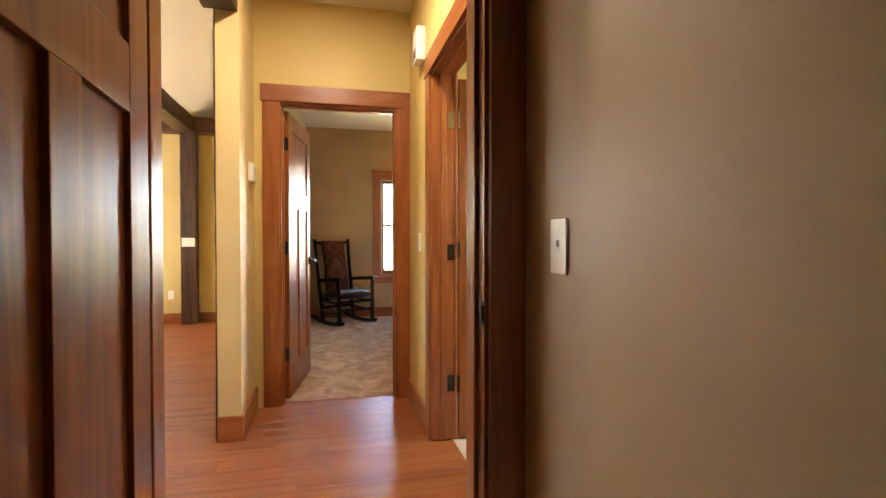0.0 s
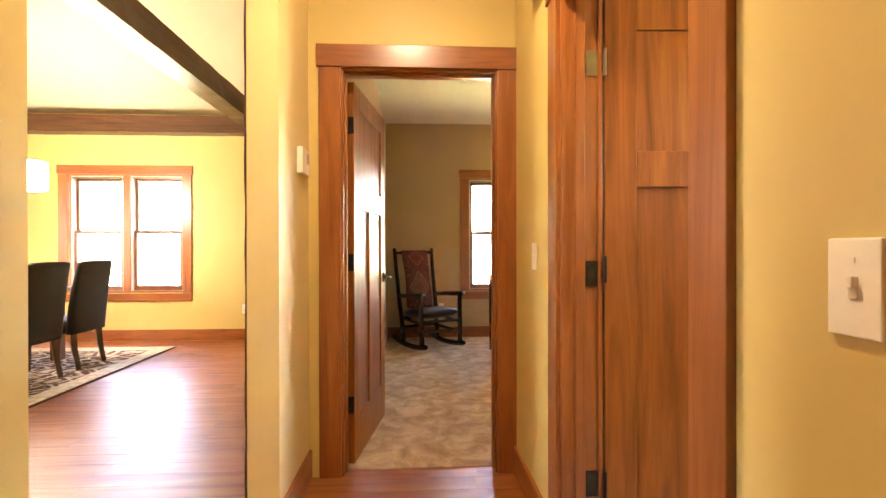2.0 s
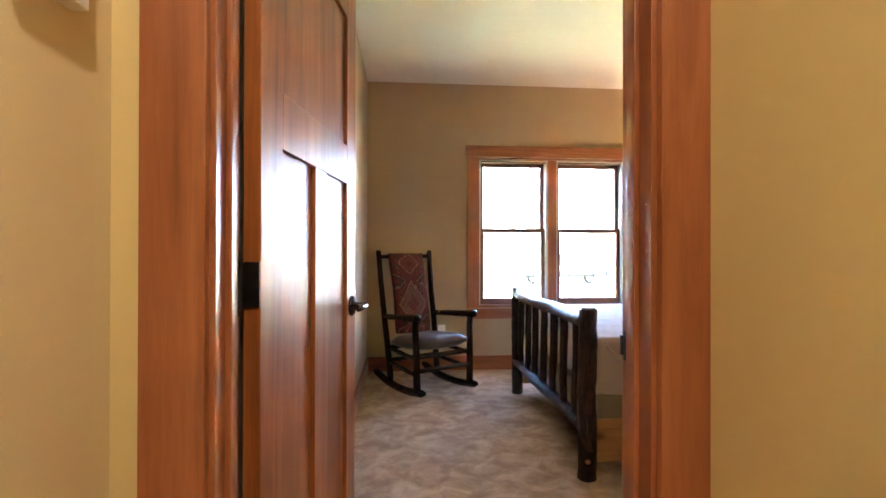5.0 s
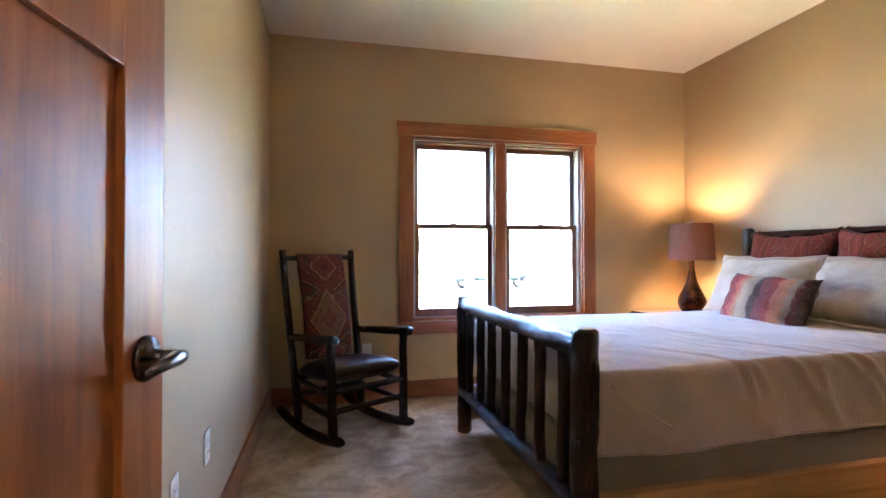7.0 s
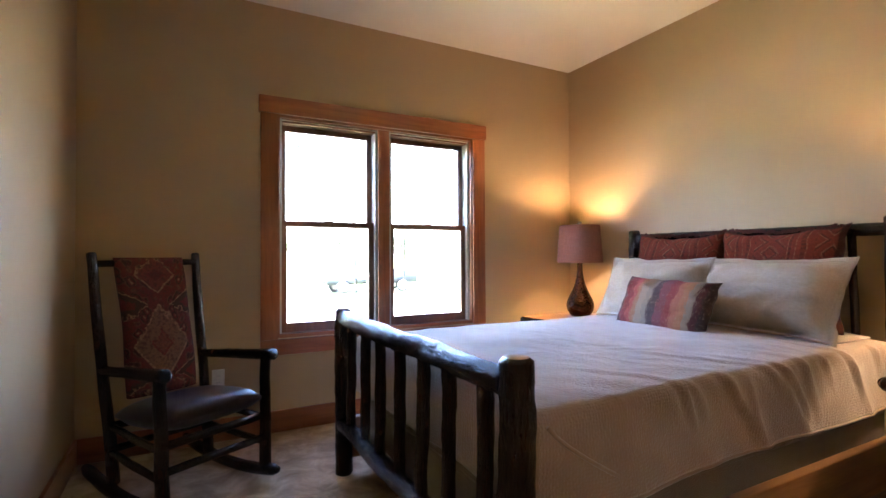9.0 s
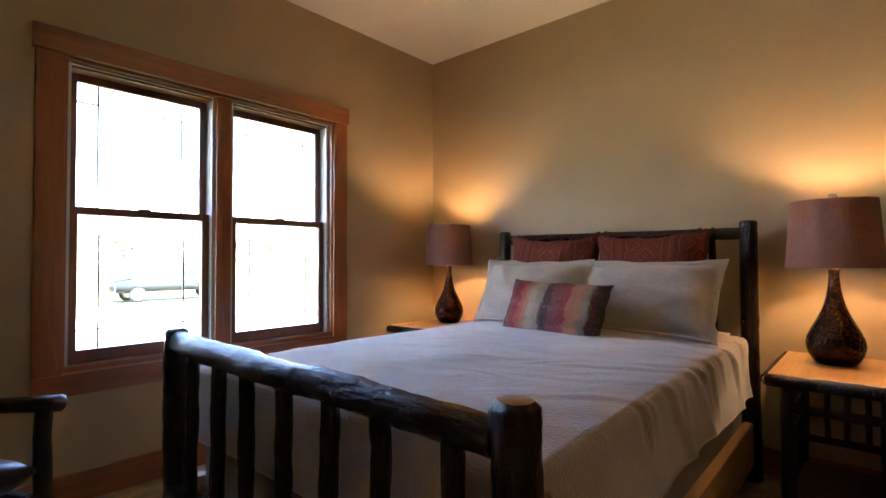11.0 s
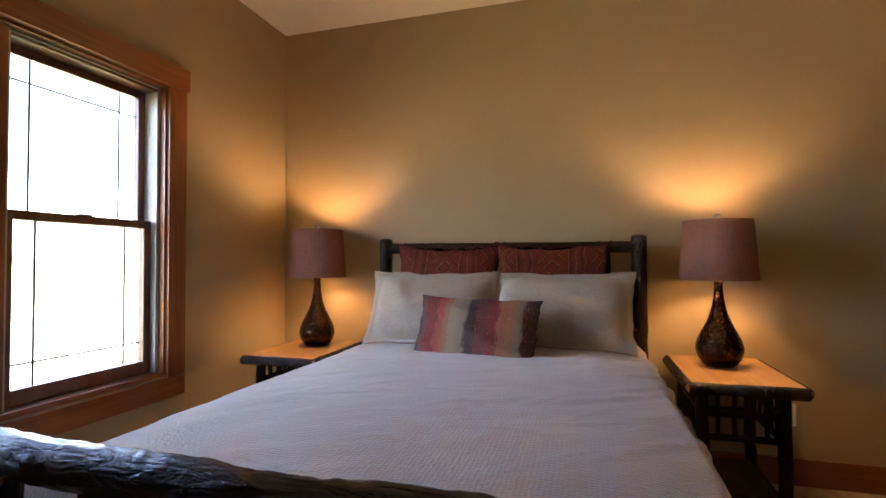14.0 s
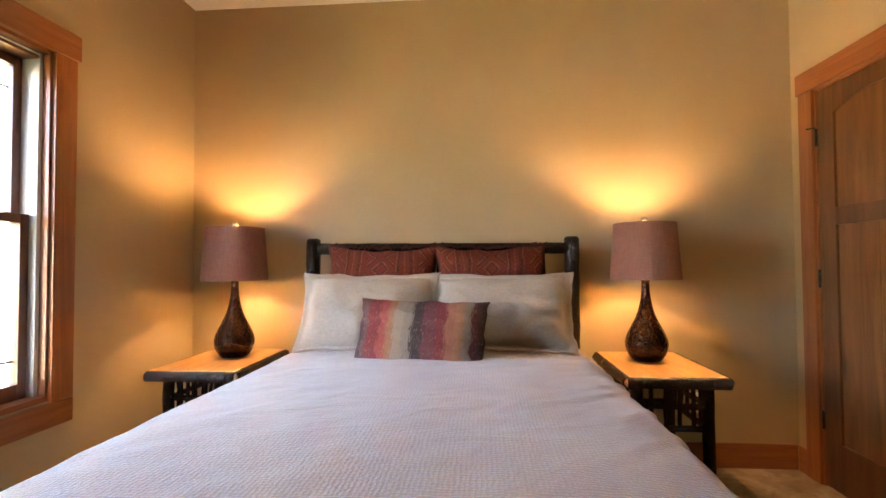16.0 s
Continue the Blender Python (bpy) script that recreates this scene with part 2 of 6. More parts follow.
def make_rust_weave():
    """Rust red flat weave: columns of nested lozenges between thin gold and dark warp lines."""
    m, t, b = material("rust_kilim_weave", 0.95, spec=0.12)
    s = node(t, "ShaderNodeSeparateXYZ", {"Vector": node(t, "ShaderNodeTexCoord").outputs["UV"]})
    u = math_node(t, "MULTIPLY", math_node(t, "FLOOR", math_node(t, "MULTIPLY", s.outputs["X"], 96.0)), 1 / 96)
    v = math_node(t, "MULTIPLY", math_node(t, "FLOOR", math_node(t, "MULTIPLY", s.outputs["Y"], 88.0)), 1 / 88)
    col = math_node(t, "FRACT", math_node(t, "ADD", math_node(t, "MULTIPLY", u, 2.3), 0.12))
    saw = math_node(t, "ABSOLUTE", math_node(t, "SUBTRACT", math_node(t, "FRACT", math_node(t, "MULTIPLY", v, 3.6)), 0.5))
    loz = math_node(t, "ADD", math_node(t, "MULTIPLY", math_node(t, "ABSOLUTE", math_node(t, "SUBTRACT", col, 0.28)), 1.9), saw)
    rings = math_node(t, "FRACT", math_node(t, "MULTIPLY", loz, 2.6))
    ground, dark, gold = (0.19, 0.038, 0.024), (0.09, 0.026, 0.019), (0.27, 0.115, 0.062)
    figure = ramp(t, rings, ((0.0, ground), (0.44, (0.215, 0.046, 0.028)), (0.52, dark), (0.66, dark), (0.72, gold), (0.82, gold), (0.88, ground)))
    bars = node(t, "ShaderNodeValToRGB", {"Fac": col})
    bars.color_ramp.interpolation = "CONSTANT"
    stops = ((0.0, ground), (0.56, gold), (0.585, dark), (0.64, ground), (0.70, gold), (0.725, (0.215, 0.046, 0.028)), (0.80, dark), (0.87, gold), (0.895, ground))
    e = bars.color_ramp.elements
    while len(e) < len(stops):
        e.new(0.5)
    for el, (p, c) in zip(e, stops):
        el.position, el.color = p, (*c, 1)
    dots = math_node(t, "GREATER_THAN", math_node(t, "FRACT", math_node(t, "MULTIPLY", v, 22.0)), 0.45)
    barred = mixc(t, math_node(t, "MULTIPLY", dots, 0.55), bars.outputs[0], ground)
    c = mixc(t, math_node(t, "GREATER_THAN", col, 0.55), figure, barred)
    wear = noise_tex(t, coords(t), 34, 4, 0.65)
    c = mixc(t, ramp(t, wear, ((0.42, (0, 0, 0)), (0.62, (0.8, 0.8, 0.8)))), c, (0.17, 0.038, 0.025))
    rim = math_node(t, "MAXIMUM", math_node(t, "ABSOLUTE", math_node(t, "SUBTRACT", s.outputs["X"], 0.5)), math_node(t, "ABSOLUTE", math_node(t, "SUBTRACT", s.outputs["Y"], 0.5)))
    c = mixc(t, ramp(t, rim, ((0.462, (0, 0, 0)), (0.475, (0.85, 0.85, 0.85)))), c, (0.055, 0.02, 0.016))
    n = noise_tex(t, coords(t), 190, 3)
    c = mixc(t, 0.7, c, ramp(t, n, ((0.3, (0.5, 0.48, 0.46)), (0.7, (1, 1, 1)))), "MULTIPLY")
    t.links.new(c, b.inputs["Base Color"])
    bump(t, b, n, 0.5, 0.005)
    return m


def make_stripes():
    """Woven stripes across the lumbar pillow, along y."""
    m, t, b = material("striped_woven_fabric", 0.95, spec=0.15)
    y = node(t, "ShaderNodeSeparateXYZ", {"Vector": node(t, "ShaderNodeTexCoord").outputs["UV"]}).outputs["X"]
    uv = node(t, "ShaderNodeTexCoord").outputs["UV"]
    threads = node(t, "ShaderNodeMapping", {"Vector": uv, "Scale": (1.0, 0.045, 1.0)}).outputs[0]
    slub = noise_tex(t, threads, 150, 4, 0.75)
    y2 = math_node(t, "ADD", y, math_node(t, "MULTIPLY", math_node(t, "SUBTRACT", slub, 0.5), 0.17))
    red, gold, grey, dk, plum = (0.22, 0.045, 0.044), (0.36, 0.165, 0.09), (0.27, 0.215, 0.165), (0.075, 0.05, 0.048), (0.105, 0.042, 0.045)
    n = node(t, "ShaderNodeValToRGB", {"Fac": y2})
    n.color_ramp.interpolation = "CONSTANT"
    e = n.color_ramp.elements
    stops = ((0.0, plum), (0.05, (0.14, 0.08, 0.075)), (0.09, red), (0.2, (0.36, 0.085, 0.065)), (0.26, gold), (0.31, (0.35, 0.26, 0.19)), (0.39, grey), (0.45, dk), (0.53, (0.17, 0.055, 0.06)), (0.62, red), (0.70, (0.34, 0.13, 0.08)), (0.77, gold), (0.83, grey), (0.89, plum), (0.95, dk), (1.0, dk))
    while len(e) < len(stops):
        e.new(0.5)
    for el, (p, col) in zip(e, stops):
        el.position, el.color = p, (*col, 1)
    fleck = noise_tex(t, node(t, "ShaderNodeMapping", {"Vector": uv, "Scale": (1.0, 0.16, 1.0)}).outputs[0], 120, 3, 0.6)
    c = mixc(t, ramp(t, fleck, ((0.58, (0, 0, 0)), (0.7, (0.45, 0.45, 0.45)))), n.outputs[0], (0.5, 0.36, 0.25))
    t.links.new(c, b.inputs["Base Color"])
    bump(t, b, fleck, 0.7, 0.006)
    return m


def make_tapestry():
    """Chair tapestry: a tan lozenge between red medallions, dark side wedges, rosettes and gold outlines."""
    m, t, b = material("tapestry_weave", 0.95, spec=0.12)
    s = node(t, "ShaderNodeSeparateXYZ", {"Vector": node(t, "ShaderNodeTexCoord").outputs["UV"]})
    wob = math_node(t, "MULTIPLY", math_node(t, "SUBTRACT", noise_tex(t, coords(t), 26, 4, 0.65), 0.5), 0.30)
    u = math_node(t, "ADD", math_node(t, "MULTIPLY", math_node(t, "ABSOLUTE", math_node(t, "SUBTRACT", s.outputs["X"], 0.5)), 2.0), wob)
    v = math_node(t, "ADD", s.outputs["Y"], math_node(t, "MULTIPLY", wob, 0.4))

    def away(centre, stretch):
        return math_node(t, "MULTIPLY", math_node(t, "ABSOLUTE", math_node(t, "SUBTRACT", v, centre)), stretch)

    dark, red, tan, gold = (0.026, 0.014, 0.013), (0.13, 0.022, 0.02), (0.15, 0.075, 0.043), (0.30, 0.17, 0.09)
    cells = node(t, "ShaderNodeTexVoronoi", {"Vector": node(t, "ShaderNodeCombineXYZ", {"X": u, "Y": math_node(t, "MULTIPLY", v, 4.0)}).outputs[0], "Scale": 3.4, "Randomness": 0.55}).outputs["Distance"]
    speck = ramp(t, cells, ((0.10, gold), (0.16, red), (0.26, red), (0.31, dark), (0.40, dark), (0.46, tan), (0.55, red)))
    c = mixc(t, 0.75, (0.10, 0.035, 0.027), speck)
    for centre, stretch, size, fill, edge in ((0.36, 2.9, 0.84, tan, gold), (0.36, 3.6, 0.34, (0.15, 0.06, 0.036), red), (0.87, 4.2, 0.62, red, gold), (0.87, 6.0, 0.30, (0.10, 0.022, 0.02), red), (0.02, 4.2, 0.62, red, gold)):
        d = math_node(t, "ADD", u, away(centre, stretch))
        c = mixc(t, math_node(t, "MULTIPLY", math_node(t, "LESS_THAN", d, size), 0.85), c, edge)
        c = mixc(t, math_node(t, "MULTIPLY", math_node(t, "LESS_THAN", d, size - 0.07), 0.85), c, fill)
    for centre in (0.645, 0.13):
        d = math_node(t, "SUBTRACT", u, away(centre, 6.5))
        c = mixc(t, math_node(t, "MULTIPLY", math_node(t, "GREATER_THAN", d, 0.30), 0.9), c, gold)
        c = mixc(t, math_node(t, "MULTIPLY", math_node(t, "GREATER_THAN", d, 0.36), 0.9), c, dark)
        c = mixc(t, math_node(t, "MULTIPLY", math_node(t, "GREATER_THAN", d, 0.62), 0.9), c, red)
    fleck = noise_tex(t, coords(t), 70, 3, 0.6)
    c = mixc(t, ramp(t, fleck, ((0.48, (0, 0, 0)), (0.62, (0.7, 0.7, 0.7)))), c, (0.07, 0.028, 0.022))
    n = noise_tex(t, coords(t), 190, 3)
    c = mixc(t, 0.7, c, ramp(t, n, ((0.3, (0.55, 0.53, 0.5)), (0.7, (1, 1, 1)))), "MULTIPLY")
    t.links.new(c, b.inputs["Base Color"])
    bump(t, b, n, 0.5, 0.005)
    return m


def make_hammered():
    m, t, b = material("hammered_copper_bronze", 0.2, 0.95)
    v = coords(t)
    vor = node(t, "ShaderNodeTexVoronoi", {"Vector": v, "Scale": 75}, feature="SMOOTH_F1").outputs["Distance"]
    n = noise_tex(t, v, 14, 4)
    t.links.new(ramp(t, n, ((0.35, (0.022, 0.011, 0.008)), (0.65, (0.075, 0.032, 0.017)))), b.inputs["Base Color"])
    bump(t, b, vor, 0.9, 0.007)
    return m


def let_through(m, share, col):
    """Thin cloth: part of the light passes and spreads."""
    t = m.node_tree
    out, b = t.nodes["Material Output"], t.nodes["Principled BSDF"]
    tr = node(t, "ShaderNodeBsdfTranslucent", {"Color": (*col, 1)})
    mix = node(t, "ShaderNodeMixShader", {0: share, 1: b.outputs[0], 2: tr.outputs[0]})
    t.links.new(mix.outputs[0], out.inputs["Surface"])
    return m


def make_shade():
    m, t, b = material("brown_lamp_shade_fabric", 0.85, spec=0.15)
    v = coords(t, (1, 1, 1))
    n = noise_tex(t, coords(t, (1, 1, 0.05)), 220, 2)
    n2 = noise_tex(t, coords(t, (0.1, 0.1, 1)), 260, 2)
    c = ramp(t, math_node(t, "MULTIPLY", math_node(t, "ADD", n, n2), 0.5), ((0.35, (0.27, 0.125, 0.09)), (0.65, (0.37, 0.185, 0.135))))
    t.links.new(c, b.inputs["Base Color"])
    bump(t, b, n, 0.2, 0.002)
    return let_through(m, 0.2, (0.40, 0.17, 0.10))


def make_rug():
    m, t, b = material("figured_rug_pile", 0.95, spec=0.1)
    v = coords(t)
    vor = node(t, "ShaderNodeTexVoronoi", {"Vector": v, "Scale": 5.0}, feature="DISTANCE_TO_EDGE").outputs["Distance"]
    n = noise_tex(t, v, 9, 4, 0.6, 2.0)
    f = math_node(t, "ADD", vor, math_node(t, "MULTIPLY", n, 0.35))
    c = ramp(t, f, ((0.18, (0.50, 0.40, 0.28)), (0.26, (0.07, 0.035, 0.03)), (0.36, (0.10, 0.045, 0.035)), (0.46, (0.45, 0.34, 0.22))))
    t.links.new(c, b.inputs["Base Color"])
    bump(t, b, noise_tex(t, v, 300, 2), 0.6, 0.006)
    return m


def make_glass():
    m, t, b = material("window_glass", 0.0)
    b.inputs["Base Color"].default_value = (0.56, 0.58, 0.585, 1)
    b.inputs["Transmission Weight"].default_value = 1.0
    b.inputs["IOR"].default_value = 1.02
    return m


def make_glow(name, col, power):
    m, t, b = material(name, 0.5)
    b.inputs["Base Color"].default_value = (0.9, 0.88, 0.82, 1)
    b.inputs["Emission Color"].default_value = (*col, 1)
    b.inputs["Emission Strength"].default_value = power
    return m


def make_ground():
    m, t, b = material("lawn_and_gravel", 0.95, spec=0.1)
    v = coords(t)
    n = noise_tex(t, v, 0.5, 5)
    g = ramp(t, noise_tex(t, v, 6, 5), ((0.3, (0.12, 0.14, 0.06)), (0.7, (0.21, 0.225, 0.11))))
    sxy = node(t, "ShaderNodeSeparateXYZ", {"Vector": v})
    band = math_node(t, "ADD", math_node(t, "ABSOLUTE", math_node(t, "SUBTRACT", sxy.outputs["Y"], 22.0)), math_node(t, "MULTIPLY", n, 3.0))
    k = ramp(t, math_node(t, "MULTIPLY", band, 0.1), ((0.75, (1, 1, 1)), (0.85, (0, 0, 0))))
    c = mixc(t, k, g, ramp(t, noise_tex(t, v, 14, 5), ((0.3, (0.36, 0.33, 0.28)), (0.7, (0.5, 0.46, 0.4)))))
    t.links.new(c, b.inputs["Base Color"])
    return m


m_bark, m_bark_x, m_bark_y = make_bark("hickory_bark_upright", "z"), make_bark("hickory_bark_lengthwise", "x"), make_bark("hickory_bark_crosswise", "y")
m_carpet = make_carpet()
m_cover = make_coverlet_cloth()
m_sham = make_fabric("taupe_linen", (0.55, 0.465, 0.38), 500)
m_boxspring = make_fabric("grey_box_spring_cloth", (0.22, 0.168, 0.125), 400)
m_sheet = make_fabric("pale_sheet_cotton", (0.55, 0.52, 0.50), 600)
m_stripes = make_stripes()
m_kilim = make_rust_weave()
m_tapestry = make_tapestry()
m_hammered, m_shade, m_rug, m_glass, m_ground = make_hammered(), make_shade(), make_rug(), make_glass(), make_ground()
m_bulb = make_glow("lamp_bulb", (1.0, 0.66, 0.30), 14.0)
m_downlight = make_glow("lit_downlight_lens", (1.0, 0.86, 0.62), 0.6)
m_pendant = make_glow("lit_white_glass_shade", (1.0, 0.93, 0.8), 1.2)
m_shade_in = let_through(plain("pale_shade_lining", (0.80, 0.70, 0.52), 0.8, bumps=0.0), 0.4, (0.7, 0.5, 0.34))
m_cut = plain("cut_wood_end", (0.42, 0.22, 0.10), 0.45, vary=0.25, scale=40)
m_leaf = plain("leaf_green", (0.075, 0.11, 0.045), 0.6, vary=0.4, scale=3)
m_trunk = plain("tree_bark", (0.12, 0.09, 0.06), 0.9, vary=0.3, scale=8)
m_car = plain("dark_car_paint", (0.012, 0.016, 0.02), 0.35, vary=0.05, bumps=0.0)
m_tyre = plain("tyre_rubber", (0.02, 0.02, 0.02), 0.8)
m_hide = plain("back_tile", (0.6, 0.56, 0.48), 0.5)

# ---- building blocks ----
WORLD_OF = {}


def thing(name, label, category, at=(0, 0, 0), group="", kind=""):
    ob = new(name)
    ob.location = at
    ob.empty_display_size = 0.1
    WORLD_OF[ob] = Matrix.Translation(at)
    return tagged(ob, label, category, group, kind)


def mesh_of(bm, mat, smooth=False, name="mesh"):
    bmesh.ops.recalc_face_normals(bm, faces=bm.faces)
    me = bpy.data.meshes.new(name)
    bm.to_mesh(me)
    bm.free()
    for m in mat if isinstance(mat, (list, tuple)) else [mat]:
        me.materials.append(m)
    if smooth:
        me.polygons.foreach_set("use_smooth", [True] * len(me.polygons))
    return me


def part(name, bm, mat, parent=None, label="", smooth=False):
    """Links a bmesh in world metres as one mesh, under a thing or a part."""
    ob = new(name, mesh_of(bm, mat, smooth, name))
    WORLD_OF[ob] = Matrix.Identity(4)
    if parent is not None:
        ob.parent = parent
        ob.matrix_parent_inverse = WORLD_OF[parent].inverted()
    if label:
        ob["label"] = label
    return ob


def structure(name, bm, mat, label, category, smooth=False):
    return tagged(part(name, bm, mat, smooth=smooth), label, category, kind="structure")


def box(bm, x0, x1, y0, y1, z0, z1, bevel=0.0, m=None):
    """Adds a box, with chamfered edges if bevel is set."""
    r = bmesh.ops.create_cube(bm, size=1.0)
    vs = r["verts"]
    for v in vs:
        v.co = Vector((x0 + (v.co.x + 0.5) * (x1 - x0), y0 + (v.co.y + 0.5) * (y1 - y0), z0 + (v.co.z + 0.5) * (z1 - z0)))
    if bevel:
        es = list({e for v in vs for e in v.link_edges})
        out = bmesh.ops.bevel(bm, geom=es, offset=bevel, segments=2, profile=0.6, affect="EDGES")
        vs = list({v for f in out["faces"] for v in f.verts} | {v for v in vs if v.is_valid})
    if m is not None:
        seen = set(vs)
        for v in list(seen):
            for f in v.link_faces:
                seen.update(f.verts)
        for v in seen:
            v.co = m @ v.co
    return vs


def boxes(*rows, bevel=0.0, m=None):
    bm = bmesh.new()
    for r in rows:
        box(bm, *r, bevel=bevel, m=m)
    return bm


def lathe(bm, profile, at, segs=32, caps=True):
    """Turns a profile of (radius, height) round the upright axis at a place."""
    rings = []
    for r, z in profile:
        rings.append([bm.verts.new((at[0] + r * math.cos(2 * math.pi * i / segs), at[1] + r * math.sin(2 * math.pi * i / segs), at[2] + z)) for i in range(segs)])
    for a, b2 in zip(rings, rings[1:]):
        for i in range(segs):
            bm.faces.new((a[i], a[(i + 1) % segs], b2[(i + 1) % segs], b2[i]))
    if caps:
        bm.faces.new(rings[0][::-1])
        bm.faces.new(rings[-1])
    return bm


def limb(bm, points, radii, segs=12, rough=0.0, seed=0.0, caps=True, mat_cap=0):
    """A tube through points with radii; rough gives an uneven, bark-like surface."""
    pts = [Vector(p) for p in points]
    rings = []
    up = Vector((0, 0, 1)) if abs((pts[-1] - pts[0]).normalized().z) < 0.9 else Vector((1, 0, 0))
    for i, p in enumerate(pts):
        d = (pts[min(i + 1, len(pts) - 1)] - pts[max(i - 1, 0)]).normalized()
        a = d.cross(up).normalized()
        b2 = d.cross(a)
        ring = []
        for k in range(segs):
            an = 2 * math.pi * k / segs
            o = a * math.cos(an) + b2 * math.sin(an)
            r = radii[i]
            if rough:
                s = (p - pts[0]).length
                cx, cy = math.cos(an), math.sin(an)
                r *= 1 + rough * (0.5 * noise.noise(Vector((cx * 0.9 + seed, cy * 0.9, s * 5))) + 0.55 * noise.noise(Vector((cx * 2.6 + seed, cy * 2.6, s * 16))) + 0.3 * noise.noise(Vector((cx * 5 + seed, cy * 5, s * 45))))
            ring.append(bm.verts.new(p + o * r))
        rings.append(ring)
    for a, b2 in zip(rings, rings[1:]):
        for k in range(segs):
            bm.faces.new((a[k], a[(k + 1) % segs], b2[(k + 1) % segs], b2[k]))
    if caps:
        f1, f2 = bm.faces.new(rings[0][::-1]), bm.faces.new(rings[-1])
        f1.material_index = f2.material_index = mat_cap
    return bm


def log(p0, p1, r0, r1=None, rough=0.16, seed=0.0, steps=14, segs=14, sway=0.006, dome=True, bm=None):
    """A peeled or barked pole between two points, with slightly domed ends."""
    bm = bm or bmesh.new()
    p0, p1 = Vector(p0), Vector(p1)
    r1 = r1 or r0
    d = (p1 - p0).normalized()
    pts, rad = [], []
    if dome:
        pts.append(p0 - d * 0.0), rad.append(r0 * 0.72)
    for i in range(steps + 1):
        f = i / steps
        q = p0.lerp(p1, f)
        q = q + Vector((noise.noise(Vector((seed, f * 3, 1.7))), noise.noise(Vector((seed + 5, f * 3, 4.1))), 0)) * sway * min(1, 6 * f, 6 * (1 - f))
        if i == 0:
            q = q + d * r0 * 0.25
        if i == steps:
            q = q - d * r1 * 0.25
        pts.append(q), rad.append(r0 + (r1 - r0) * f)
    if dome:
        pts.append(p1), rad.append(r1 * 0.72)
    return limb(bm, pts, rad, segs, rough, seed, mat_cap=1 if dome else 0)

# ---- the rooms ----
# plan: bedroom x -0.434..3.10, y 4.15..7.68; hall x -0.62..0.46, y 1.755..3.975; first room y < 1.60
WX, EX, SY, CY, NY, CZ = -0.434, 3.10, 4.0, 4.15, 7.68, 2.744
HL, HR, HY, PL = -0.588, 0.46, 3.885, -0.712
GW, GS = -7.2, -0.6


def wall_y(y0, y1, x0, x1, z0, z1, holes=()):
    """A wall along x with openings (x0, x1, z0, z1), as butted blocks."""
    rows, at = [], x0
    for a, b2, c, d in sorted(holes):
        if a > at:
            rows.append((at, a, y0, y1, z0, z1))
        if c > z0:
            rows.append((a, b2, y0, y1, z0, c))
        if d < z1:
            rows.append((a, b2, y0, y1, d, z1))
        at = b2
    rows.append((at, x1, y0, y1, z0, z1))
    return boxes(*rows)


def wall_x(x0, x1, y0, y1, z0, z1, holes=()):
    rows, at = [], y0
    for a, b2, c, d in sorted(holes):
        if a > at:
            rows.append((x0, x1, at, a, z0, z1))
        if c > z0:
            rows.append((x0, x1, a, b2, z0, c))
        if d < z1:
            rows.append((x0, x1, a, b2, d, z1))
        at = b2
    rows.append((x0, x1, at, y1, z0, z1))
    return boxes(*rows)


def split_paint(bm, mat_a, mat_b, test):
    """Second material on the faces that a test picks, for walls with two colours."""
    for f in bm.faces:
        f.normal_update()
        if test(f.calc_center_median(), f.normal):
            f.material_index = 1
    return [mat_a, mat_b]


WIN = (0.615, 2.10, 0.60, 2.05)
DWIN = (-4.345, -2.945, 0.60, 2.075)
BDOOR = (-0.435, 0.375, 0.0, 2.065)
CDOOR = (2.14, 2.915, 0.0, 2.065)

bm = wall_y(NY, NY + 0.16, WX - 0.31, EX + 0.14, 0, CZ, [WIN])
structure("wall_north", bm, m_wall_tan, "tan painted bedroom wall round a double window", "wall")
bm = wall_x(EX, EX + 0.14, CY - 0.125, NY, 0, CZ)
structure("wall_east", bm, m_wall_tan, "tan painted wall behind the headboard", "wall")
bm = wall_x(-0.745, WX, SY, NY, 0, CZ)
mats = split_paint(bm, m_wall_tan, m_wall_gold, lambda c, n: n.x < -0.5)
structure("wall_west", bm, mats, "tan painted bedroom wall beside the open door", "wall")
bm = wall_y(CY - 0.125, CY, 1.0, EX, 0, CZ, [CDOOR])
structure("wall_closet", bm, m_wall_tan, "tan painted wall with the closet door", "wall")
bm = wall_y(HY, SY, -0.745, 1.0, 0, CZ, [BDOOR])
mats = split_paint(bm, m_wall_tan, m_wall_gold, lambda c, n: n.y < -0.5)
structure("wall_south", bm, mats, "painted wall with the bedroom door", "wall")
# unseen blocks, added so no sun leaks round the closet door
structure("closet_light_block", boxes((1.0, EX + 0.14, HY, HY + 0.09, -0.06, CZ), (1.0, 1.1, HY + 0.09, CY - 0.125, -0.06, CZ), (EX, EX + 0.14, HY + 0.09, CY - 0.125, -0.06, CZ), (1.1, EX, HY + 0.09, CY - 0.125, -0.06, 0.0)), m_wall_tan, "unseen walls added behind the closet door to stop daylight leaking in", "wall")
structure("ceiling_bedroom", boxes((WX - 0.31, EX + 0.14, HY, NY + 0.16, CZ, CZ + 0.1)), m_ceiling, "matt off-white flat bedroom ceiling", "ceiling")

# carpet with an uneven pile edge at the door
bm = bmesh.new()
box(bm, WX, EX, 3.955, NY, -0.06, 0.004)
structure("carpet_floor", bm, m_carpet, "trodden beige plush wall-to-wall carpet", "carpet")

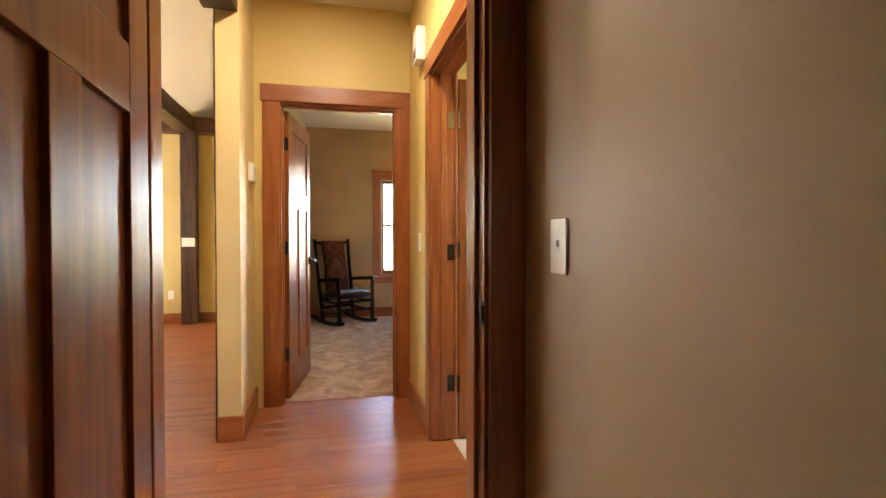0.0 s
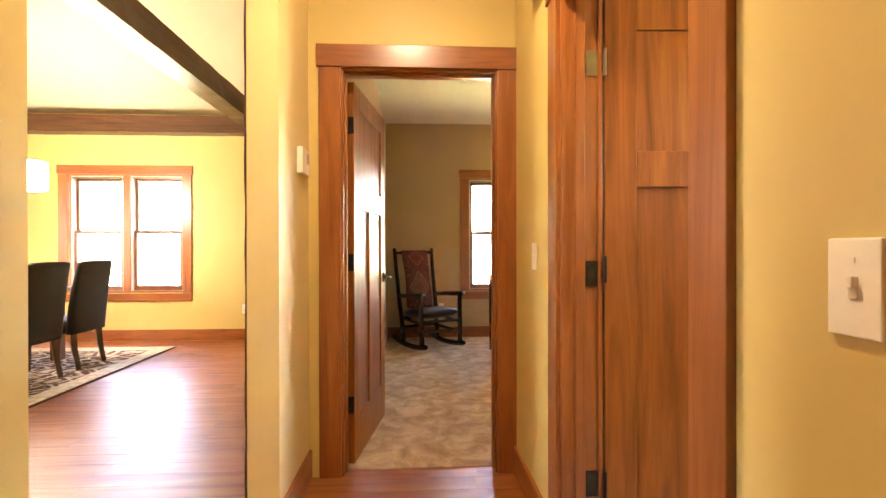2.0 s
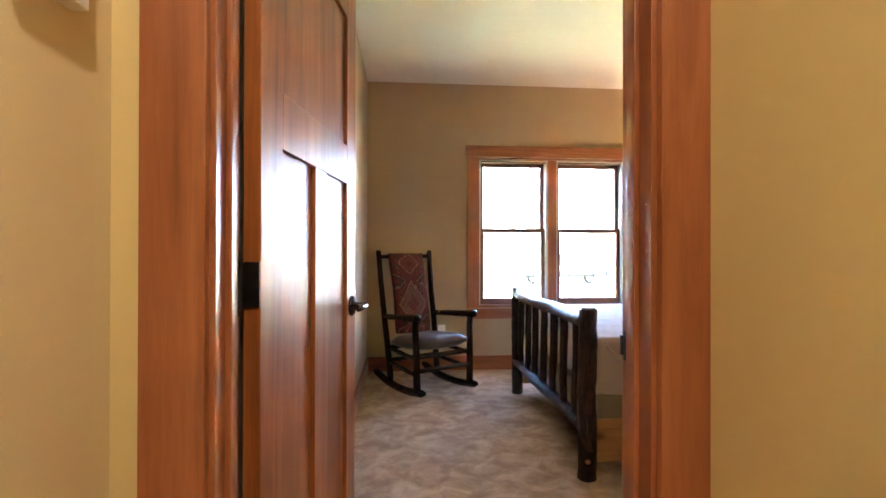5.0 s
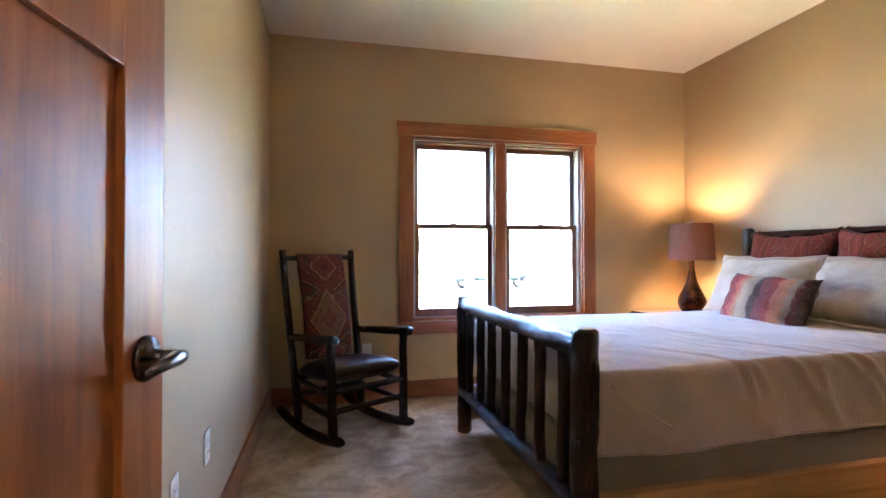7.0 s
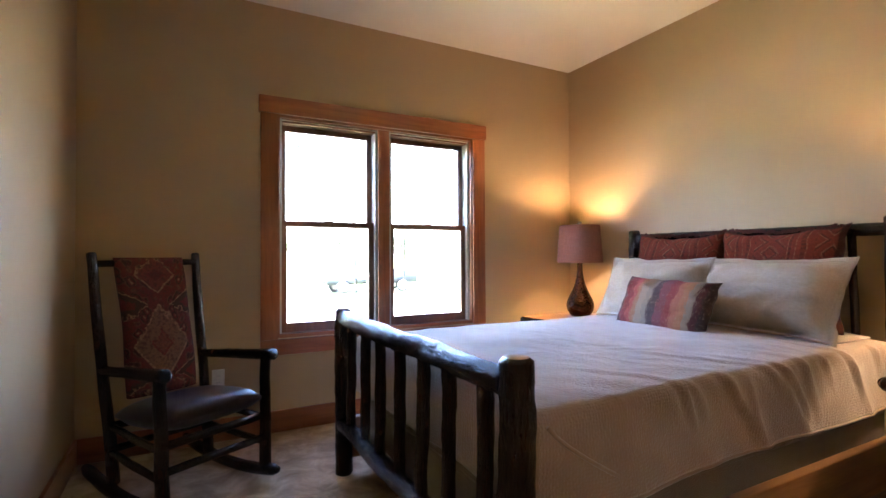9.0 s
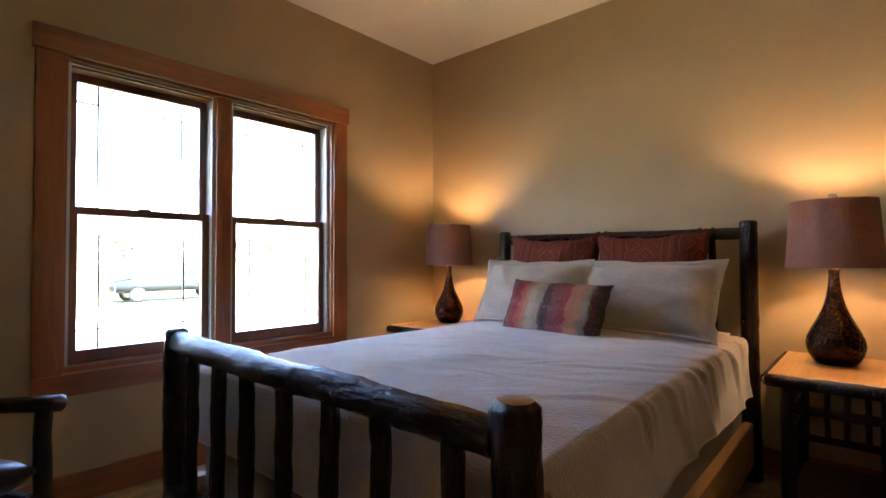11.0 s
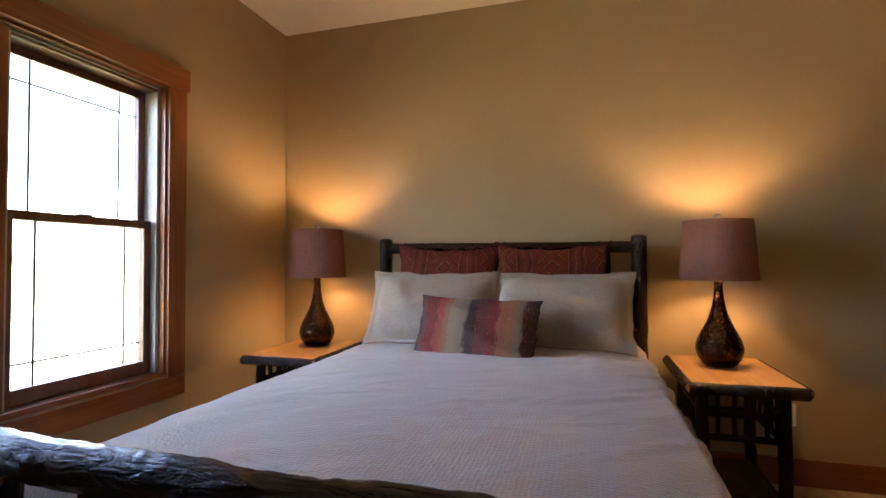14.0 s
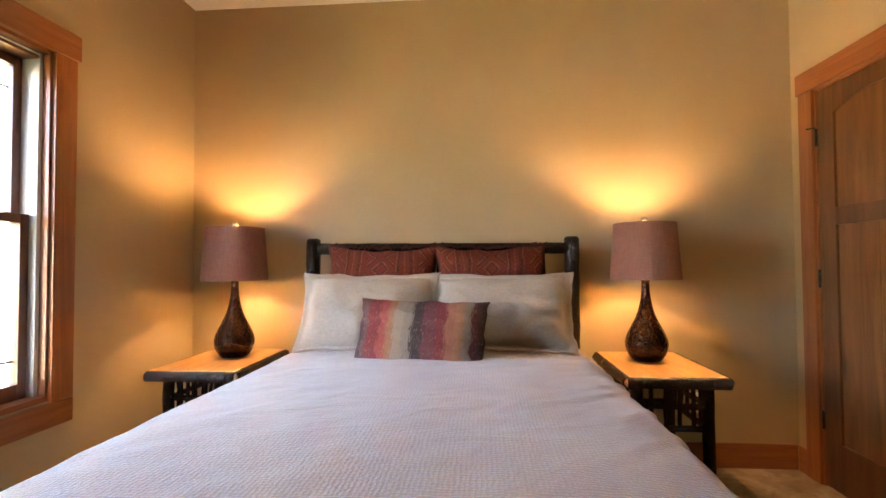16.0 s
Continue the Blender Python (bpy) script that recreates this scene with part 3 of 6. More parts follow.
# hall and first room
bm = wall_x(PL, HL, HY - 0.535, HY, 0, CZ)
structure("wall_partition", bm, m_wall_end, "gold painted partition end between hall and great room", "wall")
bm = wall_x(-0.745, -0.62, 1.71, 2.15, 0, CZ)
structure("wall_hall_stub", bm, m_wall_gold, "gold painted short hall wall", "wall")
bm = wall_x(HR, HR + 0.125, 1.71, HY, 0, CZ, [(2.255, 3.11, 0, 2.065)])
structure("wall_hall_east", bm, m_wall_gold, "gold painted hall wall with an open door", "wall")
bm = wall_y(1.555, 1.71, -2.2, 2.4, 0, CZ, [(-0.504, 0.287, 0, 2.065)])
mats = split_paint(bm, m_wall_tan, m_wall_gold, lambda c, n: n.y > 0.5)
structure("wall_first_door", bm, mats, "painted wall with the first doorway", "wall")
structure("wall_first_east", wall_x(0.372, 0.49, -1.6, 1.555, 0, CZ), m_wall_tan, "tan painted wall with a light switch", "wall")
structure("wall_first_west", wall_x(-2.2, -2.07, -1.6, 1.555, 0, CZ), m_wall_tan, "tan painted wall of the first room", "wall")
# small unseen opening, added to let a little skylight into the first room
structure("wall_first_south", wall_y(-1.73, -1.6, -2.2, 0.49, 0, CZ, [(-1.2, -1.05, 1.38, 1.53)]), m_wall_tan, "tan painted wall of the first room", "wall")
structure("ceiling_hall", boxes((-0.745, 2.4, -1.73, HY, CZ, CZ + 0.1), (-2.2, -0.745, -1.73, 1.71, CZ, CZ + 0.1)), m_ceiling, "off-white hall ceiling", "ceiling")
# unseen overhang, added only to block the sun from that opening
structure("eave", boxes((-2.6, 0.9, -3.6, -1.74, CZ - 0.1, CZ)), m_ceiling, "unseen slab added to keep the sun out of the first room", "eave")
structure("floor_first_room", boxes((-2.2, 0.49, -1.73, 1.63, -0.06, 0.0)), m_carpet, "beige carpet of the first room", "carpet")

# side room behind the open hall door
# the opening in this wall is unseen, added for the side room lamp
structure("wall_side_east", wall_x(2.4, 2.5, 1.555, HY, 0, CZ, [(2.2, 2.65, 1.65, 2.1)]), m_wall_gold, "gold painted wall of the side room", "wall")
structure("floor_side_room", boxes((HR + 0.118, 2.4, 1.71, HY, -0.06, -0.002)), m_hide, "pale tiled floor of the side room", "floor")

# great room
bm = wall_y(NY, NY + 0.16, GW, -0.745, -0.1, 2.82, [DWIN])
structure("wall_great_north", bm, m_wall_gold, "gold painted dining wall round a double window", "wall")
# the west opening is unseen, added to light great room and hall
structure("wall_great_west", wall_x(GW - 0.15, GW, GS, NY + 0.16, -0.1, 5.6, [(2.1, 3.0, 1.2, 2.1)]), m_wall_gold, "gold painted great room wall", "wall")
structure("wall_great_south", wall_y(GS - 0.15, GS, GW, -2.2, -0.1, 5.6), m_wall_gold, "gold painted wall closing the great room", "wall")
structure("wall_great_east", boxes((-0.745, -0.645, GS, NY, CZ + 0.1, 5.6), (-2.3, -2.2, GS, 1.61, 0, 5.6), (-2.2, -0.745, 1.611, 1.709, CZ + 0.1, 5.6)), m_ceiling_gold, "cream wall above the hall", "wall")
bm = bmesh.new()
for y0, z0, y1, z1 in ((NY + 0.16, 2.80, 3.3, 5.0), (3.3, 5.0, GS - 0.15, 3.2)):
    vs = [bm.verts.new(p) for p in ((GW - 0.15, y0, z0), (-0.645, y0, z0), (-0.645, y1, z1), (GW - 0.15, y1, z1), (GW - 0.15, y0, z0 + 0.12), (-0.645, y0, z0 + 0.12), (-0.645, y1, z1 + 0.12), (GW - 0.15, y1, z1 + 0.12))]
    for q in ((0, 1, 2, 3), (4, 5, 6, 7), (0, 1, 5, 4), (2, 3, 7, 6), (1, 2, 6, 5), (0, 3, 7, 4)):
        bm.faces.new([vs[i] for i in q])
structure("ceiling_vault", bm, m_ceiling_gold, "cream vaulted great room ceiling", "ceiling")

# added lamps in the two unseen openings, to brighten hall and side door
unseen_opening_light((GW - 0.02, 2.55, 1.65), (0, 2.55, 1.65), 0.9, 0.9, P_GREAT)
unseen_opening_light((2.45, 2.425, 1.875), (0, 2.425, 1.875), 0.45, 0.45, P_SIDE)


def recessed_light(x, y, z):
    """A flush ceiling downlight: a trim ring round a lit lens, with its lamp just below."""
    root = thing("recessed_light", "white flush recessed downlight in the hall ceiling, lit", "ceiling light", (x, y, z))
    bm = bmesh.new()
    lathe(bm, ((0.062, -0.002), (0.066, -0.006), (0.088, -0.005), (0.092, 0.001), (0.062, 0.001)), (x, y, z), 40, caps=False)
    part("trim_ring", bm, m_plate, root, smooth=True)
    bm = bmesh.new()
    lathe(bm, ((0.062, -0.0015), (0.062, 0.001)), (x, y, z), 40)
    part("lens", bm, m_downlight, root, "lit frosted lens")
    lamp = bpy.data.lights.new("downlight", "AREA")
    lamp.shape, lamp.size, lamp.energy, lamp.color = "DISK", 0.11, P_HALL, (1.0, 0.87, 0.63)
    new("downlight", lamp).matrix_world = look((x, y, z - 0.008), (x, y + 0.0001, 0))


recessed_light(-0.1, 2.68, CZ)


# ---- trim ----
def door_casing(name, x0, x1, y, out, z=2.065, head_mat=m_trim_x, label="honey-stained craftsman door casing"):
    """Flat casing round an opening in a wall along x; out: -1 or 1, the side it faces."""
    f = lambda a, b2: (min(y + out * a, y + out * b2), max(y + out * a, y + out * b2))  # noqa: E731
    root = thing(name, label, "door casing", (0.5 * (x0 + x1), y, 0), kind="structure")
    part("side_casing", boxes((x0 - 0.1, x0 + 0.008, *f(-0.001, 0.018), 0, z - 0.008), bevel=0.003), m_trim_z, root)
    part("side_casing", boxes((x1 - 0.008, x1 + 0.1, *f(-0.001, 0.018), 0, z - 0.008), bevel=0.003), m_trim_z, root)
    part("head_casing", boxes((x0 - 0.112, x1 + 0.112, *f(-0.001, 0.024), z - 0.007, z + 0.105), bevel=0.003), head_mat, root)
    return root


def jamb_y(name, x0, x1, y0, y1, z=2.065, stop=0.5, strike=None):
    """Jamb lining and stop strip of a door opening in a wall along x."""
    root = thing(name, "honey-stained door jamb with stop strips", "door frame", (0.5 * (x0 + x1), 0.5 * (y0 + y1), 0), kind="structure")
    ys = y0 + stop * (y1 - y0)
    part("jamb_side", boxes((x0 - 0.002, x0 + 0.019, y0 - 0.002, y1 + 0.002, 0, z - 0.001), bevel=0.002), m_trim_z, root)
    part("jamb_side", boxes((x1 - 0.019, x1 + 0.002, y0 - 0.002, y1 + 0.002, 0, z - 0.001), bevel=0.002), m_trim_z, root)
    part("jamb_head", boxes((x0 + 0.019, x1 - 0.019, y0 - 0.002, y1 + 0.002, z - 0.02, z + 0.001), bevel=0.002), m_trim_x, root)
    part("stop", boxes((x0 + 0.019, x0 + 0.031, ys - 0.035, ys, 0, z - 0.02), bevel=0.003), m_trim_z, root)
    part("stop", boxes((x1 - 0.031, x1 - 0.019, ys - 0.035, ys, 0, z - 0.02), bevel=0.003), m_trim_z, root)
    part("stop", boxes((x0 + 0.031, x1 - 0.031, ys - 0.035, ys, z - 0.032, z - 0.02), bevel=0.003), m_trim_x, root)
    if strike:
        y = strike[0]
        part("strike_plate", boxes((x1 - 0.0215, x1 - 0.0185, y - 0.014, y + 0.014, 0.92, 0.98), (x1 - 0.026, x1 - 0.0185, y - strike[1] * 0.016 - 0.004, y - strike[1] * 0.016 + 0.004, 0.93, 0.97), bevel=0.001), m_bronze, root, "dark bronze strike plate")
    return root


def frame_box(bm, u0, u1, z0, z1, w, d0, d1, bevel=0.002):
    """Four bars round a rectangle, in the local door plane (u, depth, z)."""
    box(bm, u0, u0 + w, d0, d1, z0, z1, bevel)
    box(bm, u1 - w, u1, d0, d1, z0, z1, bevel)
    box(bm, u0 + w, u1 - w, d0, d1, z0, z0 + w, bevel)
    box(bm, u0 + w, u1 - w, d0, d1, z1 - w, z1, bevel)


def craftsman_door(name, m, width, label, knob=1, mat=None, knob_mat=None, hinge_side=-1, hinge_mats=None):
    """A door leaf in local metres: u from the hinge, d the thickness 0..0.035, z up; one wide panel over two tall ones."""
    mat = mat or m_door
    root = thing(name, label, "door", m.translation)
    h, st = 2.03, 0.112
    mid = (width - 0.1) / 2
    rows = [("stile", (0, st, 0, 0.035, 0.008, h)), ("stile", (width - st, width, 0, 0.035, 0.008, h)),
            ("rail", (st, width - st, 0, 0.035, 0.008, 0.235)), ("rail", (st, width - st, 0, 0.035, 1.365, 1.49)), ("rail", (st, width - st, 0, 0.035, h - 0.115, h)),
            ("mullion", (mid, mid + 0.1, 0, 0.035, 0.235, 1.365))]
    for nm, r in rows:
        part(nm, boxes(r, bevel=0.0025, m=m), mat, root)
    for r in ((st - 0.004, mid + 0.004, 0.231, 1.369), (mid + 0.096, width - st + 0.004, 0.231, 1.369), (st - 0.004, width - st + 0.004, 1.486, h - 0.111)):
        part("panel", boxes((r[0], r[1], 0.0115, 0.0235, r[2], r[3]), m=m), mat, root)
    for i, z in enumerate((0.32, 1.075, 1.80)):
        hm = (hinge_mats or (m_bronze, m_bronze, m_bronze))[i]
        bm = boxes((-0.004, 0.004, 0.001, 0.034, z - 0.045, z + 0.045), m=m)
        d = -0.006 if hinge_side < 0 else 0.041
        cyl = bmesh.new()
        lathe(cyl, ((0.0065, z - 0.047), (0.0065, z + 0.047)), (-0.002, d, 0), 12)
        cyl.transform(m)
        tmp = bpy.data.meshes.new("hinge")
        cyl.to_mesh(tmp), cyl.free()
        bm.from_mesh(tmp)
        bpy.data.meshes.remove(tmp)
        part("hinge", bm, hm, root, "dark bronze butt hinge")
    if knob:
        for side in (-1, 1):
            u, z, d = width - 0.058, 0.955, 0.0175 + side * 0.0175
            bm = bmesh.new()
            turn = pose(u, d, z, -90 * side, 0, 0)
            lathe(bm, ((0.034, 0.0), (0.034, 0.006), (0.03, 0.011), (0.015, 0.014), (0.012, 0.03), (0.012, 0.044)), (0, 0, 0), 24)
            bm.transform(m @ turn)
            kn = part("rosette", bm, knob_mat or m_nickel, root, "dark pewter door handle rosette", smooth=True)
            bm = bmesh.new()
            y = d + side * 0.048
            limb(bm, [(u + 0.012, y, z), (u - 0.01, y + side * 0.003, z + 0.002), (u - 0.045, y + side * 0.004, z + 0.001), (u - 0.078, y, z - 0.002), (u - 0.092, y - side * 0.002, z - 0.004)], [0.010, 0.012, 0.0095, 0.0085, 0.006], 12)
            bm.transform(m)
            part("lever", bm, knob_mat or m_nickel, kn, "curved pewter lever", smooth=True)
    return root


door_casing("casing_bedroom_hall", *BDOOR[:2], HY, -1)
BED_FRAME = jamb_y("frame_bedroom_door", *BDOOR[:2], HY, SY, stop=0.66, strike=(SY - 0.022, -1))
door_casing("casing_closet", *CDOOR[:2], CY, 1)
jamb_y("frame_closet_door", *CDOOR[:2], CY - 0.125, CY, stop=0.5)
jamb_y("frame_first_door", -0.504, 0.287, 1.555, 1.71, stop=0.5, strike=(1.572, 1))
door_casing("casing_first_hall", -0.504, 0.287, 1.71, 1)
root = thing("casing_first_room", "dark shaded door casing in the corner", "door casing", (0.3, 1.55, 0), kind="structure")
part("side_casing", boxes((0.279, 0.371, 1.537, 1.556, 0, 2.057), bevel=0.003), m_trim_z, root)
part("side_casing", boxes((-0.604, -0.496, 1.537, 1.556, 0, 2.057), bevel=0.003), m_trim_z, root)
part("head_casing", boxes((-0.62, 0.371, 1.531, 1.556, 2.058, 2.17), bevel=0.003), m_trim_x, root)

# bedroom door, open against the west wall
a = radians(81.6)
craftsman_door("bedroom_door", Matrix.Translation((-0.412, SY + 0.015, 0)) @ Matrix.Rotation(a, 4, "Z") @ Matrix.Translation((0, -0.035, 0)), 0.765, "stained craftsman bedroom door standing open, glossy lacquer", hinge_side=1, knob_mat=m_handle)
# first door, folded back into the first room
craftsman_door("first_door", Matrix.Translation((-0.463, 1.552, 0)) @ Matrix.Rotation(radians(-86.5), 4, "Z") @ Matrix.Translation((0, -0.035, 0)), 0.745, "dark stained craftsman door standing open", hinge_side=-1, knob=0)
# side room door, opened square to the hall
craftsman_door("side_door", Matrix.Translation((HR + 0.152, 3.115, 0)) @ Matrix.Rotation(radians(-3), 4, "Z") @ Matrix.Translation((0, -0.035, 0)), 0.80, "bright stained craftsman door opened into the side room", hinge_side=-1, hinge_mats=(m_bronze, m_bronze, m_steel))

# side door opening: jamb and casing in a wall along y
SIDE_FRAME = root = thing("frame_side_door", "honey-stained door jamb with stop strips", "door frame", (HR, 2.68, 0), kind="structure")
part("jamb_side", boxes((HR - 0.002, HR + 0.127, 3.091, 3.112, 0, 2.064), bevel=0.002), m_trim_z, root)
part("jamb_side", boxes((HR - 0.002, HR + 0.127, 2.253, 2.274, 0, 2.064), bevel=0.002), m_trim_z, root)
part("jamb_head", boxes((HR - 0.002, HR + 0.127, 2.274, 3.091, 2.045, 2.066), bevel=0.002), m_trim_y, root)
part("stop", boxes((HR + 0.045, HR + 0.08, 3.079, 3.091, 0, 2.045), bevel=0.003), m_trim_z, root)
part("stop", boxes((HR + 0.045, HR + 0.08, 2.274, 2.286, 0, 2.045), bevel=0.003), m_trim_z, root)
part("stop", boxes((HR + 0.045, HR + 0.08, 2.286, 3.079, 2.033, 2.045), bevel=0.003), m_trim_y, root)
for z, hm in ((0.32, m_bronze), (1.06, m_bronze), (1.80, m_steel)):
    part("hinge_leaf", boxes((HR + 0.085, HR + 0.128, 3.0875, 3.0915, z - 0.045, z + 0.045), bevel=0.001), hm, SIDE_FRAME, "dark bronze hinge leaf")
    part("hinge_leaf", boxes((BDOOR[0] + 0.018, BDOOR[0] + 0.0225, SY - 0.046, SY - 0.002, z - 0.045, z + 0.045), bevel=0.001), m_bronze, BED_FRAME, "dark bronze hinge leaf")
part("back_casing", boxes((HR + 0.1275, HR + 0.1435, 3.083, 3.21, 0, 2.057), bevel=0.003), m_trim_z, SIDE_FRAME)
root = thing("casing_side_door", "honey-stained craftsman door casing", "door casing", (HR, 2.68, 0), kind="structure")
part("side_casing", boxes((HR - 0.018, HR + 0.001, 3.102, 3.21, 0, 2.057), bevel=0.003), m_trim_z, root)
part("side_casing", boxes((HR - 0.018, HR + 0.001, 2.155, 2.263, 0, 2.057), bevel=0.003), m_trim_z, root)
part("head_casing", boxes((HR - 0.024, HR + 0.001, 2.142, 3.223, 2.058, 2.17), bevel=0.003), m_trim_y, root)


def closet_door():
    """Alder door: arched panel over a tall panel of two boards."""
    x0, x1, y0, y1 = CDOOR[0] + 0.022, CDOOR[1] - 0.022, CY - 0.037, CY - 0.002
    root = thing("closet_door", "closed knotty alder closet door with an arched panel", "door", (0.5 * (x0 + x1), CY, 0))
    st, h = 0.115, 2.04
    for r in ((x0, x0 + st, y0, y1, 0.01, h), (x1 - st, x1, y0, y1, 0.01, h)):
        part("stile", boxes(r, bevel=0.0025), m_closet_frame, root)
    for r in ((x0 + st, x1 - st, y0, y1, 0.01, 0.25), (x0 + st, x1 - st, y0, y1, 1.335, 1.425)):
        part("rail", boxes(r, bevel=0.0025), m_closet_frame, root)
    bm = bmesh.new()
    n, a, b2 = 14, x0 + st, x1 - st
    low = [(a + (b2 - a) * i / n, 1.90 + 0.055 * math.sin(math.pi * i / n)) for i in range(n + 1)]
    rings = [[bm.verts.new((x, y, z)) for x, z in low] + [bm.verts.new((b2, y, h)), bm.verts.new((a, y, h))] for y in (y0, y1)]
    bm.faces.new(rings[0]), bm.faces.new(rings[1][::-1])
    k = len(rings[0])
    for i in range(k):
        bm.faces.new((rings[0][i], rings[0][(i + 1) % k], rings[1][(i + 1) % k], rings[1][i]))
    part("arched_rail", bm, m_closet_frame, root)
    part("panel", boxes((a - 0.004, b2 + 0.004, y0 + 0.012, y1 - 0.012, 1.42, 1.97)), m_closet, root)
    xm = 0.5 * (a + b2)
    part("board", boxes((a - 0.004, xm - 0.0005, y0 + 0.012, y1 - 0.012, 0.245, 1.34), bevel=0.004), m_closet, root)
    part("board", boxes((xm + 0.0005, b2 + 0.004, y0 + 0.012, y1 - 0.012, 0.245, 1.34), bevel=0.004), m_closet, root)
    for z in (0.34, 1.065, 1.80):
        bm = boxes((x1 - 0.001, x1 + 0.006, CY - 0.004, CY + 0.001, z - 0.045, z + 0.045))
        lathe(bm, ((0.0065, z - 0.047), (0.0065, z + 0.047)), (x1 + 0.003, CY + 0.004, 0), 12)
        part("hinge", bm, m_bronze, root, "dark bronze butt hinge")
    part("hinge_stop", log((x1 + 0.002, CY + 0.006, 1.852), (x1 + 0.045, CY + 0.024, 1.856), 0.004, 0.005, rough=0, dome=False), m_bronze, root, "dark bronze hinge pin stop")
    bm = bmesh.new()
    lathe(bm, ((0.033, 0), (0.033, 0.006), (0.014, 0.013), (0.012, 0.045)), (0, 0, 0), 24)
    bm.transform(pose(x0 + 0.06, y1, 0.94, -90))
    kn = part("rosette", bm, m_bronze, root, smooth=True)
    bm = bmesh.new()
    limb(bm, [(x0 + 0.05, y1 + 0.047, 0.94), (x0 + 0.09, y1 + 0.05, 0.945), (x0 + 0.15, y1 + 0.046, 0.935)], [0.01, 0.011, 0.006], 12)
    part("lever", bm, m_bronze, kn, smooth=True)


closet_door()


def baseboard(name, rows, mat, label="honey-stained flat baseboard"):
    tagged(part(name, boxes(*rows, bevel=0.003), mat), label, "baseboard", kind="structure")


BH, BT = 0.14, 0.016
baseboard("baseboard_north", [(WX, EX, NY - BT, NY + 0.001, 0.002, BH)], m_trim_x)
baseboard("baseboard_east", [(EX - BT, EX + 0.001, CY + BT, NY - BT, 0.002, BH)], m_trim_y)
baseboard("baseboard_west", [(WX - 0.001, WX + BT, SY, NY - BT, 0.002, BH)], m_trim_y)
baseboard("baseboard_south", [(BDOOR[1] + 0.1, 1.0, SY - 0.001, SY + BT, 0.002, BH), (1.0, CDOOR[0] - 0.1, CY - 0.001, CY + BT, 0.002, BH), (CDOOR[1] + 0.1, EX - BT, CY - 0.001, CY + BT, 0.002, BH)], m_trim_x)
baseboard("baseboard_hall_west", [(HL - 0.001, HL + BT, HY - 0.535, HY, 0.0, BH)], m_trim_y)
baseboard("baseboard_partition_end", [(PL - 0.001, HL + BT, HY - 0.55, HY - 0.534, 0.0, BH)], m_trim_x)
baseboard("baseboard_hall_east", [(HR - BT, HR + 0.001, 3.21, HY, 0.0, BH), (HR - BT, HR + 0.001, 1.73, 2.155, 0.0, BH)], m_trim_y)
baseboard("baseboard_stub", [(-0.621, -0.62 + BT, 1.73, 2.15, 0.0, BH)], m_trim_y)
baseboard("baseboard_great", [(GW, -2.04, NY - BT, NY + 0.001, 0.0, BH), (-1.84, -0.745, NY - BT, NY + 0.001, 0.0, BH)], m_trim_x)
baseboard("baseboard_first_east", [(0.372 - BT, 0.373, -1.6, 1.535, 0.0, BH)], m_trim_y)


